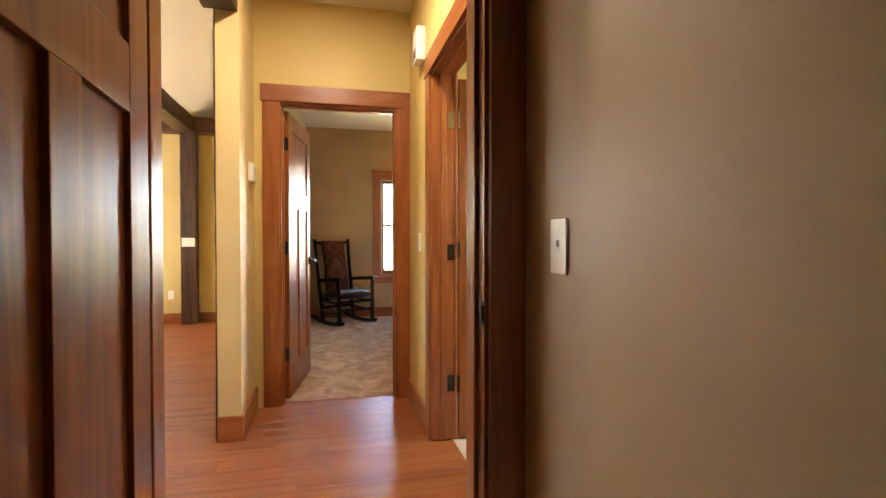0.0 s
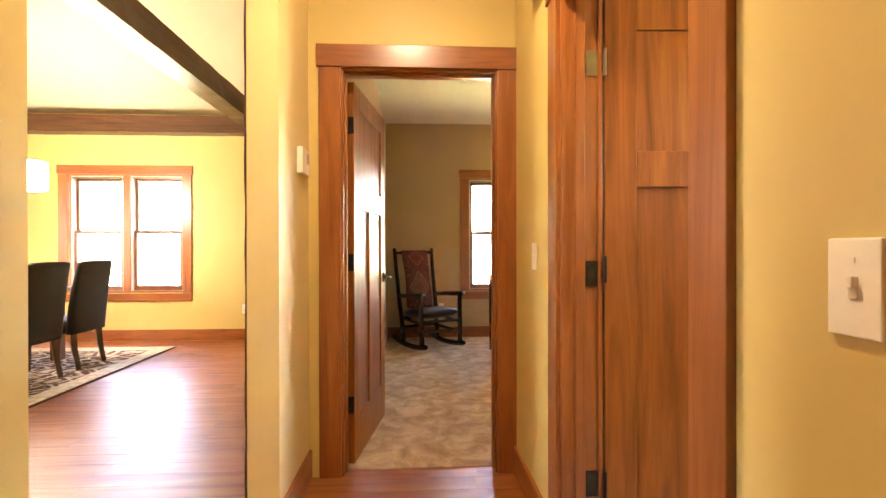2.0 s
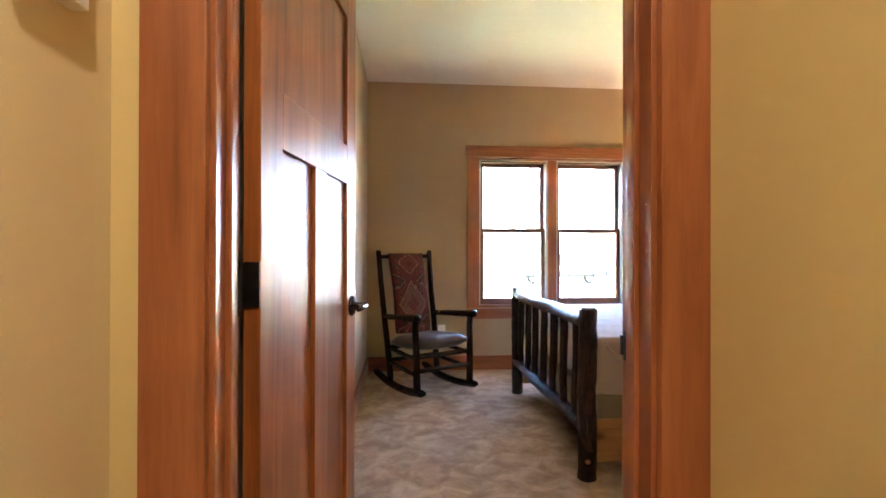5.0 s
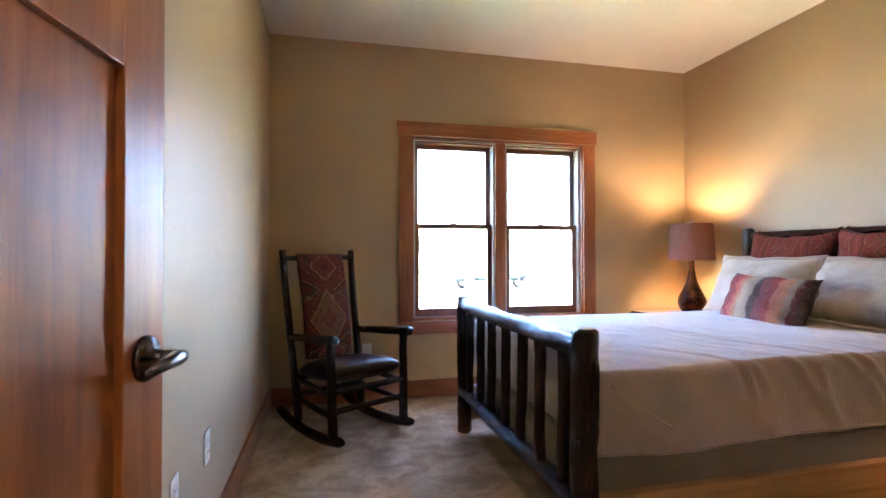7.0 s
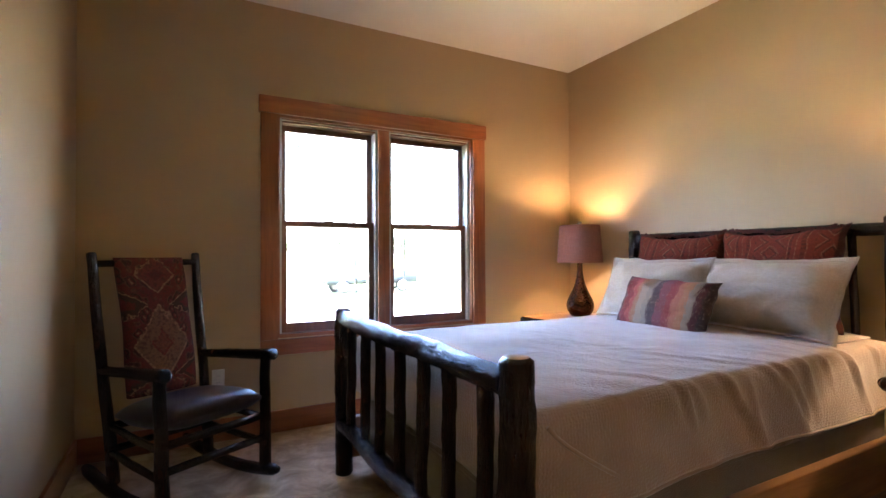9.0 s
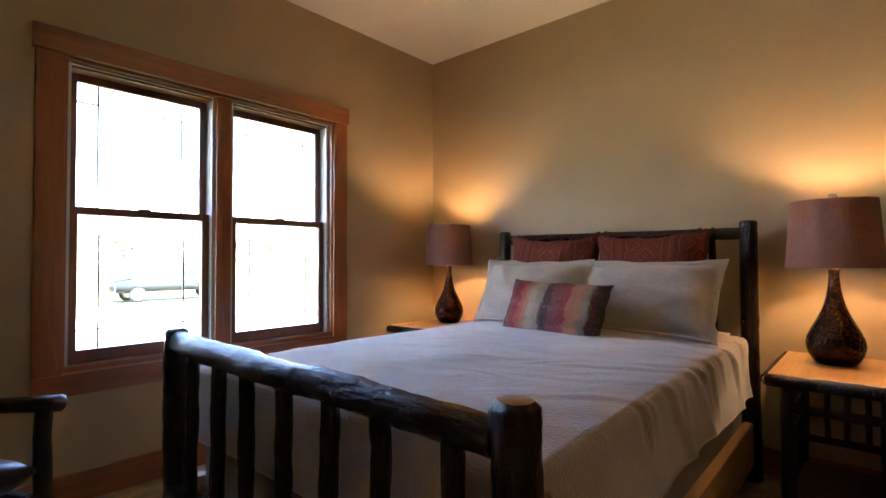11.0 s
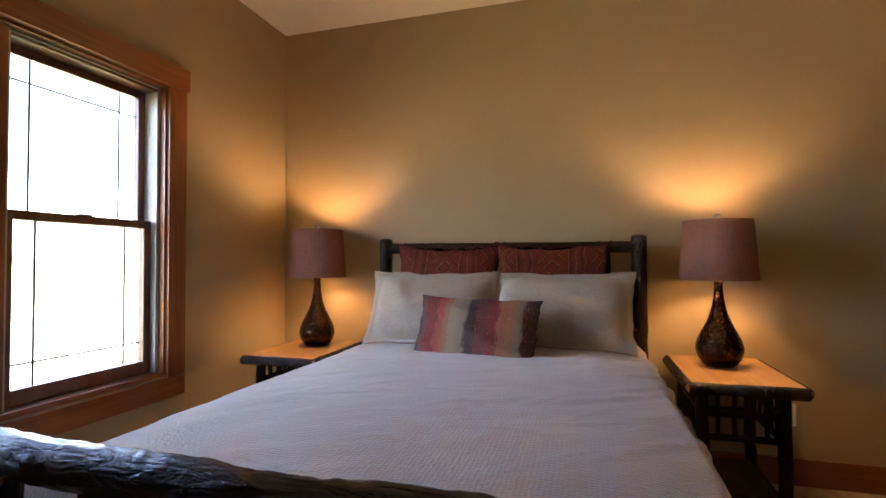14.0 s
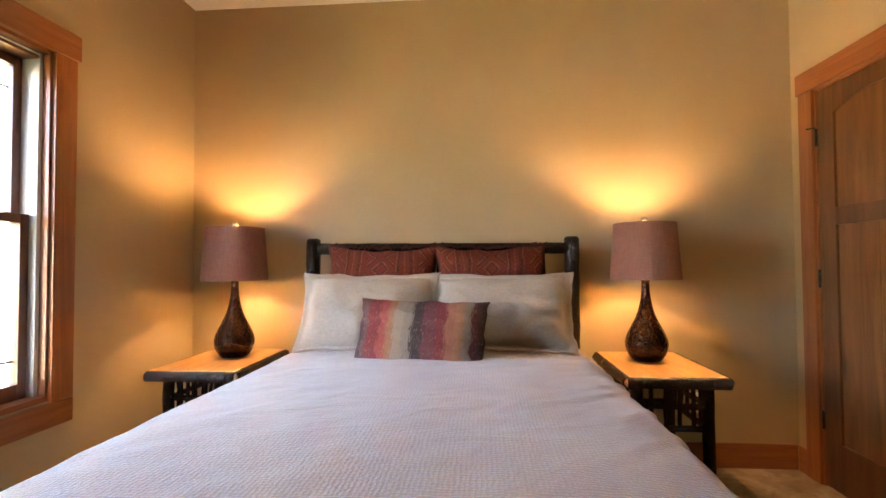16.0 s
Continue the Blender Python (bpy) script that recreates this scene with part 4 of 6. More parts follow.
# ---- windows ----
def double_window(name, x0, x1, z0, z1, label):
    """Two double-hung units under one casing in the north wall, with prairie grilles."""
    root = thing(name, label, "window", (0.5 * (x0 + x1), NY, z0), kind="structure")
    c = 0.10
    part("side_casing", boxes((x0 - c, x0 + 0.008, NY - 0.019, NY + 0.001, z0 - 0.008, z1 - 0.005), bevel=0.003), m_trim_z, root)
    part("side_casing", boxes((x1 - 0.008, x1 + c, NY - 0.019, NY + 0.001, z0 - 0.008, z1 - 0.005), bevel=0.003), m_trim_z, root)
    part("head_casing", boxes((x0 - c - 0.012, x1 + c + 0.012, NY - 0.026, NY + 0.001, z1 - 0.004, z1 + 0.105), bevel=0.003), m_trim_x, root)
    part("bottom_casing", boxes((x0 - c, x1 + c, NY - 0.019, NY + 0.001, z0 - 0.108, z0 - 0.009), bevel=0.003), m_trim_x, root)
    part("jamb_side", boxes((x0 - 0.002, x0 + 0.02, NY - 0.002, NY + 0.16, z0, z1), bevel=0.002), m_trim_z, root)
    part("jamb_side", boxes((x1 - 0.02, x1 + 0.002, NY - 0.002, NY + 0.16, z0, z1), bevel=0.002), m_trim_z, root)
    part("jamb_head", boxes((x0 + 0.02, x1 - 0.02, NY - 0.002, NY + 0.16, z1 - 0.02, z1 + 0.002), bevel=0.002), m_trim_x, root)
    part("sill", boxes((x0 + 0.02, x1 - 0.02, NY - 0.002, NY + 0.16, z0 - 0.002, z0 + 0.022), bevel=0.002), m_trim_x, root)
    xm = 0.5 * (x0 + x1)
    part("mullion", boxes((xm - 0.042, xm + 0.042, NY + 0.012, NY + 0.16, z0 + 0.022, z1 - 0.02), bevel=0.003), m_trim_z, root)
    zm = 0.5 * (z0 + z1) + 0.018
    for a, b2 in ((x0 + 0.02, xm - 0.042), (xm + 0.042, x1 - 0.02)):
        # side tracks and head stop of the unit
        part("track", boxes((a, a + 0.018, NY + 0.03, NY + 0.15, z0 + 0.022, z1 - 0.02), bevel=0.002), m_track, root)
        part("track", boxes((b2 - 0.018, b2, NY + 0.03, NY + 0.15, z0 + 0.022, z1 - 0.02), bevel=0.002), m_track, root)
        part("head_stop", boxes((a + 0.018, b2 - 0.018, NY + 0.03, NY + 0.15, z1 - 0.045, z1 - 0.02), bevel=0.002), m_vinyl, root)
        part("head_track", boxes((a + 0.018, b2 - 0.018, NY + 0.026, NY + 0.031, z1 - 0.033, z1 - 0.026)), m_plate, root, "pale plastic head track")
        for nm, lo, hi, y, foot in (("upper_sash", zm - 0.02, z1 - 0.045, NY + 0.105, 0.036), ("lower_sash", z0 + 0.022, zm + 0.02, NY + 0.062, 0.062)):
            s0, s1 = a + 0.018, b2 - 0.018
            w, t = 0.038, 0.034
            bm = boxes((s0, s0 + w, y, y + t, lo, hi), (s1 - w, s1, y, y + t, lo, hi), (s0 + w, s1 - w, y, y + t, lo, lo + foot), (s0 + w, s1 - w, y, y + t, hi - w, hi), bevel=0.003)
            sash = part(nm, bm, m_vinyl, root)
            g0, g1, h0, h1 = s0 + w - 0.006, s1 - w + 0.006, lo + foot - 0.006, hi - w + 0.006
            pane = part("pane", boxes((g0, g1, y + 0.012, y + 0.016, h0, h1)), m_glass, sash, "clear window glass")
            pane.visible_shadow = False
            gx = 0.095
            rows = [(g0 + gx - 0.004, g0 + gx + 0.004, y + 0.018, y + 0.024, h0, h1), (g1 - gx - 0.004, g1 - gx + 0.004, y + 0.018, y + 0.024, h0, h1)]
            zz = h1 - gx if nm == "upper_sash" else h0 + gx
            rows.append((g0, g1, y + 0.025, y + 0.031, zz - 0.004, zz + 0.004))
            part("grille", boxes(*rows), m_grille, sash, "thin prairie-pattern window grille")
        part("sash_lock", boxes((0.5 * (a + b2) - 0.028, 0.5 * (a + b2) + 0.028, NY + 0.066, NY + 0.096, zm + 0.0205, zm + 0.028), bevel=0.002), m_bronze, root, "bronze sash lock")
    return root


double_window("window_1", *WIN, "double-hung bedroom window in stained wood casing")
double_window("window_2", *DWIN, "double-hung dining window in stained wood casing")


# ---- electrical plates ----
def plate(name, m, gang, label, category):
    """Wall plate in local metres: x across, z up, y out of the wall."""
    root = thing(name, label, category, m.translation)
    w = 0.07 + 0.046 * (gang - 1) if gang else 0.07
    part("cover", boxes((-w / 2, w / 2, 0.0, 0.006, -0.0575, 0.0575), bevel=0.002, m=m), m_plate, root)
    for i in range(max(gang, 1)):
        c = (i - (gang - 1) / 2) * 0.046 if gang else 0
        if gang:
            part("toggle", boxes((c - 0.0045, c + 0.0045, 0.006, 0.0125, 0.0, 0.013), (c - 0.006, c + 0.006, 0.006, 0.0068, -0.013, 0.013), bevel=0.001, m=m), m_plate, root)
        else:
            for s in (-1, 1):
                sock = part("socket", boxes((-0.0165, 0.0165, 0.006, 0.0085, s * 0.0195 - 0.0135, s * 0.0195 + 0.0135), bevel=0.001, m=m), m_plate, root)
                part("slot", boxes((-0.0075, -0.0055, 0.0086, 0.0092, s * 0.0195 - 0.004, s * 0.0195 + 0.005), (0.0055, 0.0075, 0.0086, 0.0092, s * 0.0195 - 0.004, s * 0.0195 + 0.005), m=m), m_dark, sock)
        part("screw", boxes((c - 0.003, c + 0.003, 0.006, 0.0072, (0.032 if gang else 0.0) - 0.003, (0.032 if gang else 0.0) + 0.003), m=m), m_plate, root)
    return root


def facing(x, y, z, d):
    """Pose for a plate whose local +y looks along d: n, s, e or w."""
    return pose(x, y, z, 0, 0, {"n": 0, "s": 180, "e": -90, "w": 90}[d])


plate("light_switch", facing(0.372, 1.358, 1.115, "w"), 1, "white toggle switch plate on the tan wall", "light switch")
plate("light_switch", facing(HR, 1.94, 1.105, "w"), 1, "white toggle switch plate on the gold hall wall", "light switch")
plate("light_switch", facing(HR, 3.48, 1.115, "w"), 1, "white toggle switch plate beside the bedroom door", "light switch")
for x, y, z, d in ((WX, 5.42, 0.43, "e"), (WX, 5.80, 0.43, "e"), (EX, 4.68, 0.36, "w"), (0.275, NY, 0.38, "s"), (-2.20, NY, 0.386, "s")):
    plate("wall_outlet", facing(x, y, z, d), 0, "white duplex outlet plate low on the wall", "outlet")
plate("light_switch", facing(-1.94, 7.53, 1.10, "s"), 3, "triple switch plate on the timber post", "light switch")


def thermostat():
    y, z = 3.71, 1.55
    root = thing("thermostat", "white wall thermostat with a small grey display", "thermostat", (HL, y, z))
    body = part("body", boxes((HL, HL + 0.028, y - 0.072, y + 0.072, z - 0.056, z + 0.062), bevel=0.004), m_plate, root)
    part("display", boxes((HL + 0.0281, HL + 0.029, y + 0.005, y + 0.055, z - 0.005, z + 0.045)), m_screen, body, "grey display")
    part("button", boxes((HL + 0.0281, HL + 0.030, y - 0.04, y - 0.012, z - 0.03, z - 0.022), (HL + 0.0281, HL + 0.030, y - 0.04, y - 0.012, z - 0.014, z - 0.006)), m_plate, body)


thermostat()
root = thing("door_chime", "white door chime box high on the hall wall", "door chime", (HR, 3.36, 2.3))
body = part("cover", boxes((HR - 0.055, HR + 0.001, 3.285, 3.435, 2.20, 2.40), bevel=0.012), m_plate, root)
for i in range(5):
    part("slot", boxes((HR - 0.0565, HR - 0.0549, 3.31, 3.41, 2.225 + i * 0.012, 2.229 + i * 0.012)), m_dark, body)

# ---- timber frame of the great room ----
def timber(name, rows, mat, label, cuts):
    """A hand-hewn timber: a box cut into steps and roughened."""
    bm = boxes(*rows)
    bmesh.ops.subdivide_edges(bm, edges=[e for e in bm.edges if e.calc_length() > 0.6], cuts=cuts, use_grid_fill=True)
    bmesh.ops.subdivide_edges(bm, edges=[e for e in bm.edges if e.calc_length() > 0.15 and e.calc_length() < 0.4], cuts=2, use_grid_fill=True)
    for v in bm.verts:
        v.co += 0.006 * noise.noise_vector(v.co * 6.0)
    return tagged(part(name, bm, mat), label, "beam", kind="structure")


timber("beam_lengthwise", [(-2.04, -1.84, 0.5, NY - 0.21, 2.545, 2.75)], m_timber, "dark hand-hewn timber beam", 60)
timber("beam_wall", [(GW, -0.75, NY - 0.20, NY - 0.002, 2.555, 2.76)], m_timber_x, "dark hand-hewn timber beam along the wall", 60)
timber("post_timber", [(-2.035, -1.845, NY - 0.15, NY - 0.004, 0.0, 2.554)], m_timber_z, "dark hand-hewn timber post", 30)
timber("post_edge", [(PL - 0.008, PL - 0.001, HY - 0.535, HY - 0.40, 0.0, 2.72)], m_timber_z, "thin dark timber edge on the partition", 30)
timber("beam_header", [(PL - 0.06, HL - 0.005, 2.155, HY - 0.54, 2.40, 2.70)], m_timber, "dark timber header over the opening", 12)


# ---- bed ----
BX0, BX1, BY0, BY1 = 0.82, 2.975, 5.40, 6.872
BARK, BARK_X, BARK_Y = [m_bark, m_cut], [m_bark_x, m_cut], [m_bark_y, m_cut]


def log_bed():
    root = thing("log_bed", "dark barked hickory log bed with a spindle footboard", "bed", (0.5 * (BX0 + BX1), 0.5 * (BY0 + BY1), 0))
    foot = part("foot_post", log((BX0, BY0, 0.0), (BX0 + 0.004, BY0 - 0.003, 0.862), 0.047, 0.045, seed=1, steps=70, segs=24), BARK, root, smooth=True)
    part("foot_post", log((BX0, BY1, 0.0), (BX0 - 0.003, BY1 + 0.003, 0.852), 0.044, 0.041, seed=2, steps=70, segs=24), BARK, root, smooth=True)
    part("head_post", log((BX1, BY0, 0.0), (BX1 + 0.003, BY0 + 0.004, 1.30), 0.043, 0.04, seed=3, steps=70, segs=18), BARK, root, smooth=True)
    part("head_post", log((BX1, BY1, 0.0), (BX1 - 0.003, BY1, 1.30), 0.043, 0.039, seed=4, steps=70, segs=18), BARK, root, smooth=True)
    part("top_rail", log((BX0, BY0 + 0.02, 0.79), (BX0, BY1 - 0.01, 0.805), 0.036, 0.042, seed=5, steps=150, segs=26, sway=0.022, rough=0.2), BARK_Y, root, "dark glossy barked log rail", smooth=True)
    part("bottom_rail", log((BX0 - 0.012, BY0 + 0.02, 0.27), (BX0 - 0.012, BY1 - 0.01, 0.265), 0.036, 0.036, seed=6, steps=140, segs=22, sway=0.018, rough=0.17), BARK_Y, root, "dark glossy barked log rail", smooth=True)
    for i in range(7):
        y = BY0 + 0.135 + i * (BY1 - BY0 - 0.27) / 6
        part("spindle", log((BX0 - 0.006, y, 0.275), (BX0, y + 0.01 * math.sin(i * 2.1), 0.79), 0.023, 0.024, seed=10 + i, steps=30, segs=12, rough=0.2, sway=0.006), BARK, root, smooth=True)
    part("head_rail", log((BX1 - 0.005, BY0 + 0.02, 1.235), (BX1, BY1 - 0.02, 1.24), 0.03, 0.033, seed=21, steps=30, segs=14, sway=0.015), BARK_Y, root, smooth=True)
    part("head_rail", log((BX1, BY0 + 0.02, 0.55), (BX1, BY1 - 0.02, 0.55), 0.03, 0.03, seed=22, steps=20, segs=12), BARK_Y, root, smooth=True)
    for i in range(7):
        y = BY0 + 0.16 + i * (BY1 - BY0 - 0.32) / 6
        part("head_spindle", log((BX1, y, 0.55), (BX1, y + 0.01 * math.cos(i * 1.7), 1.235), 0.018, 0.018, seed=30 + i, steps=10, segs=10), BARK, root, smooth=True)
    for y0, y1 in ((BY0 - 0.012, BY0 + 0.03), (BY1 - 0.03, BY1 + 0.012)):
        part("side_rail", boxes((BX0 + 0.035, BX1 - 0.035, y0, y1, 0.09, 0.295), bevel=0.006), m_pine, root, "pale knotty pine side board")


def soft_slab(x0, x1, y0, y1, z0, z1, r=0.03, cuts=10, wave=0.004):
    bm = boxes((x0, x1, y0, y1, z0, z1), bevel=r)
    bmesh.ops.subdivide_edges(bm, edges=[e for e in bm.edges if e.calc_length() > 0.5], cuts=cuts, use_grid_fill=True)
    for v in bm.verts:
        v.co += wave * noise.noise_vector(v.co * 4.0)
    return bm


CREASE_RND = random.Random(17)
CREASES = []
# long soft folds that run off the south edge towards the head
for i in range(9):
    fx = 1.18 + 0.165 * i + CREASE_RND.uniform(-0.04, 0.04)
    fy = BY0 + 0.035 + CREASE_RND.uniform(0.10, 0.42)
    CREASES.append((fx, fy, fx + CREASE_RND.uniform(0.18, 0.42), BY0 - CREASE_RND.uniform(0.08, 0.24), CREASE_RND.uniform(0.003, 0.0065), CREASE_RND.uniform(0.012, 0.022)))
# short creases over the top
for i in range(38):
    fx, fy, an, ln = CREASE_RND.uniform(1.0, 2.25), CREASE_RND.uniform(5.5, 6.75), CREASE_RND.gauss(-0.9, 0.5), CREASE_RND.uniform(0.12, 0.42)
    CREASES.append((fx, fy, fx + ln * math.cos(an), fy + ln * math.sin(an), CREASE_RND.uniform(0.0022, 0.0055), CREASE_RND.uniform(0.006, 0.013)))


def crease(x, y):
    """Height of the folds at a place of the flat cloth."""
    h = 0.0
    for ax, ay, bx, by, amp, w in CREASES:
        dx, dy = bx - ax, by - ay
        ln = math.hypot(dx, dy)
        s = ((x - ax) * dx + (y - ay) * dy) / (ln * ln)
        if 0 < s < 1:
            d = ((x - ax) * dy - (y - ay) * dx) / ln + 0.012 * math.sin(s * 5 + ax * 9)
            if abs(d) < 4 * w:
                h += amp * math.sin(math.pi * s) ** 0.7 * (math.exp(-(d / w) ** 2) - 0.45 * math.exp(-((d - 1.7 * w) / w) ** 2))
    return h


def cover_height(x, y):
    """Top of the coverlet, gently crowned and uneven."""
    u, w = (x - 0.9) / 2.0, (y - 6.13) / 0.72
    z = 0.705 + 0.028 * (1 - min(1, abs(w)) ** 3) + 0.012 * min(1, u * 2)
    return z + 0.008 * noise.noise(Vector((x * 2.2, y * 2.6, 0.3))) + 0.004 * noise.noise(Vector((x * 6 + y * 2, y * 4.5, 3.1))) + 0.003 * noise.noise(Vector((x * 13 + y * 5, y * 9, 5.1)))


def coverlet():
    x0, x1, y0, y1, drop, r = 0.90, 2.60, BY0 + 0.035, BY1 - 0.035, 0.305, 0.045
    xs = [x0 - drop + (x1 + 0.32 - x0 + drop) * i / 190 for i in range(191)]
    ys = [y0 - drop + (y1 - y0 + 2 * drop) * j / 170 for j in range(171)]
    bm = bmesh.new()
    uvl = bm.loops.layers.uv.new("UVMap")
    grid, flat = [], {}
    for x in xs:
        row = []
        for y in ys:
            dx = max(0.0, x0 - x)
            dy = max(0.0, y0 - y) - max(0.0, y - y1)
            d = math.hypot(dx, dy)
            cx, cy = max(x, x0), min(max(y, y0), y1)
            z, fold = cover_height(cx, cy), crease(x, y)
            if d > 0:
                d2 = min(d, drop)
                ox, oy = -dx / d, -dy / d
                arc = min(d2 / r, math.pi / 2)
                out = r * math.sin(arc) * 0.75
                down = r * (1 - math.cos(arc)) + max(0.0, d2 - r * math.pi / 2)
                along = cx if abs(dy) > dx else cy
                ripple = 0.017 * math.sin(along * 6.4 + 2.0 * noise.noise(Vector((along * 1.1, 3, 3))) - down * 5.0) * min(1, down / 0.2)
                ripple += 0.012 * noise.noise(Vector((along * 2.2 - down * 3, down * 2, 9))) * min(1, down / 0.1)
                if dy > dx:
                    ridge = (1 - abs(math.sin((along - 0.55 * down) * 9.0 + 1.6 * noise.noise(Vector((along * 2.1, down * 1.5, 6)))))) ** 2
                    ripple += 0.016 * ridge * min(1, max(0, (along - 1.3) * 2.5)) * min(1, down / 0.07)
                if abs(dy) > dx:
                    out += max(-0.004, ripple + 3.2 * fold * math.sin(arc) + 0.012 * min(1, down / 0.25))
                else:
                    out = min(out, 0.03)
                cx, cy, z = cx + ox * out, cy + oy * out, z - down + 0.6 * fold * math.cos(arc)
            else:
                z += 0.6 * fold
            v = bm.verts.new((cx, cy, z))
            flat[v] = (x, y)
            row.append(v)
        grid.append(row)
    for a, b2 in zip(grid, grid[1:]):
        for j in range(len(a) - 1):
            f = bm.faces.new((a[j], a[j + 1], b2[j + 1], b2[j]))
            for lp in f.loops:
                lp[uvl].uv = flat[lp.vert]
    hems = [[v.co.copy() for v in (row[j] for row in grid[::2])] for j in (0, -1)]
    ob = part("coverlet", bm, m_cover, smooth=True)
    for pts in hems:
        hb = bmesh.new()
        limb(hb, pts, [0.0055] * len(pts), 6)
        part("hem", hb, m_cover, ob, "stitched coverlet hem", smooth=True)
    hb = bmesh.new()
    pts = [(0.915 + 0.36 * f, BY0 - 0.012 - 0.012 * math.sin(math.pi * f), 0.672 - 0.235 * f ** 0.8) for f in (i / 14 for i in range(15))]
    limb(hb, pts, [0.006] * 15, 8)
    part("corner_pleat", hb, m_cover, ob, "folded pleat at the foot corner", smooth=True)
    sol = ob.modifiers.new("thickness", "SOLIDIFY")
    sol.thickness, sol.offset = 0.008, -1
    return tagged(ob, "rumpled taupe woven coverlet spread over the bed", "bedspread")


log_bed()
spring = tagged(part("box_spring", soft_slab(0.90, 2.93, BY0 + 0.034, BY1 - 0.034, 0.20, 0.425, 0.025), m_boxspring, smooth=True), "grey-brown cloth box spring on the bed frame", "box spring")
for z in (0.223, 0.402):
    bm = bmesh.new()
    limb(bm, [(x, y, z) for x, y in ((0.91, BY1 - 0.036), (0.898, BY1 - 0.06), (0.898, BY0 + 0.06), (0.91, BY0 + 0.036), (0.96, BY0 + 0.032), (2.9, BY0 + 0.032))], [0.005] * 6, 6)
    part("piping", bm, m_boxspring, spring, "corded edge piping", smooth=True)
tagged(part("mattress", soft_slab(0.93, 2.92, BY0 + 0.06, BY1 - 0.06, 0.428, 0.675, 0.04), m_sheet, smooth=True), "pale mattress under the coverlet", "mattress")
coverlet()
bm = bmesh.new()
cols = []
for i in range(41):
    y = BY0 + 0.075 + (BY1 - BY0 - 0.15) * i / 40
    edge = 2.50 + 0.025 * noise.noise(Vector((y * 3, 0, 0)))
    cols.append([bm.verts.new((x, y, cover_height(x, min(max(y, BY0 + 0.04), BY1 - 0.04)) + 0.014 + 0.004 * noise.noise(Vector((x * 9, y * 5, 1))) - 0.05 * max(0, abs(y - 6.136) - 0.70) / 0.04 * 0.3)) for x in (edge, edge + 0.03, 2.6, 2.7, 2.8, 2.9)])
for a, b2 in zip(cols, cols[1:]):
    for j in range(5):
        bm.faces.new((a[j], a[j + 1], b2[j + 1], b2[j]))
ob = part("folded_sheet", bm, m_cover, smooth=True)
ob.modifiers.new("thickness", "SOLIDIFY").thickness = 0.007
tagged(ob, "grey-beige linen sheet edge folded under the pillows", "sheet")


def pillow(name, w, h, t, m, mat, label, flange=0.0, seed=0.0, ears=0.05, group="", pinch=0.0):
    """A stuffed pillow: local x across, z up, y thickness. flange: flat border width."""
    bm = bmesh.new()
    uvl = bm.loops.layers.uv.new("UVMap")
    n = 40
    uvs, sides = {}, []
    for s in (1, -1):
        grid = []
        for i in range(n + 1):
            row = []
            for j in range(n + 1):
                u, v = 2 * i / n - 1, 2 * j / n - 1
                # inner part is stuffed, the border stays flat
                iu, iv = min(1, abs(u) / (1 - 2 * flange / w)), min(1, abs(v) / (1 - 2 * flange / h))
                puff = max(0.0, (1 - iu ** 3.2) * (1 - iv ** 3.2)) ** 0.55
                bow = 1 - ears * (1 - (abs(v)) ** 2) * abs(u) ** 3
                bow2 = 1 - ears * 1.3 * (1 - (abs(u)) ** 2) * abs(v) ** 3
                y = s * t * 0.5 * puff + s * 0.002
                wr = 0.015 * noise.noise(Vector((u * 3 + seed, v * 3, s * 2))) + 0.004 * noise.noise(Vector((u * 8 + seed, v * 8, s * 5)))
                wr += -0.5 * pinch * t * (1 - abs(noise.noise(Vector((u * 1.5 + seed * 1.3, v * 0.9 + 0.6 * u * v, 4)))) * 1.6) ** 8 if pinch else 0
                wr += 0.05 * pinch * noise.noise(Vector((u * 5 + seed, v * 2.6 + u * v * 3, s * 3)))
                y += wr * min(1, puff * 2)
                edge = 0.013 * noise.noise(Vector((u * 3 + seed, v * 3, 8)))
                vert = bm.verts.new(m @ Vector((u * bow * w / 2 + edge, y, v * bow2 * h / 2 + edge + 0.5 * h)))
                uvs[vert] = ((u + 1) / 2, (v + 1) / 2)
                row.append(vert)
            grid.append(row)
        sides.append(grid)
    for s, grid in enumerate(sides):
        for i in range(n):
            for j in range(n):
                f = (grid[i][j], grid[i + 1][j], grid[i + 1][j + 1], grid[i][j + 1])
                bm.faces.new(f if s else f[::-1])
    a, b2 = sides
    rim = [(i, 0) for i in range(n)] + [(n, j) for j in range(n)] + [(i, n) for i in range(n, 0, -1)] + [(0, j) for j in range(n, 0, -1)]
    for (i, j), (k, l2) in zip(rim, rim[1:] + rim[:1]):
        bm.faces.new((a[i][j], a[k][l2], b2[k][l2], b2[i][j]))
    for f in bm.faces:
        for lp in f.loops:
            lp[uvl].uv = uvs[lp.vert]
    seam = []
    if flange:
        k = max(1, round(n * flange / w))
        loop = [(i, k) for i in range(k, n - k)] + [(n - k, j) for j in range(k, n - k)] + [(i, n - k) for i in range(n - k, k, -1)] + [(k, j) for j in range(n - k, k, -1)]
        seam = [[g[i][j].co.copy() for i, j in loop + loop[:1]] for g in sides]
    ob = tagged(part(name, bm, mat, smooth=True), label, "pillow", group)
    for pts in seam:
        sb = bmesh.new()
        limb(sb, pts, [0.003] * len(pts), 6)
        part("flange_seam", sb, mat, ob, "stitched flange seam", smooth=True)
    return ob


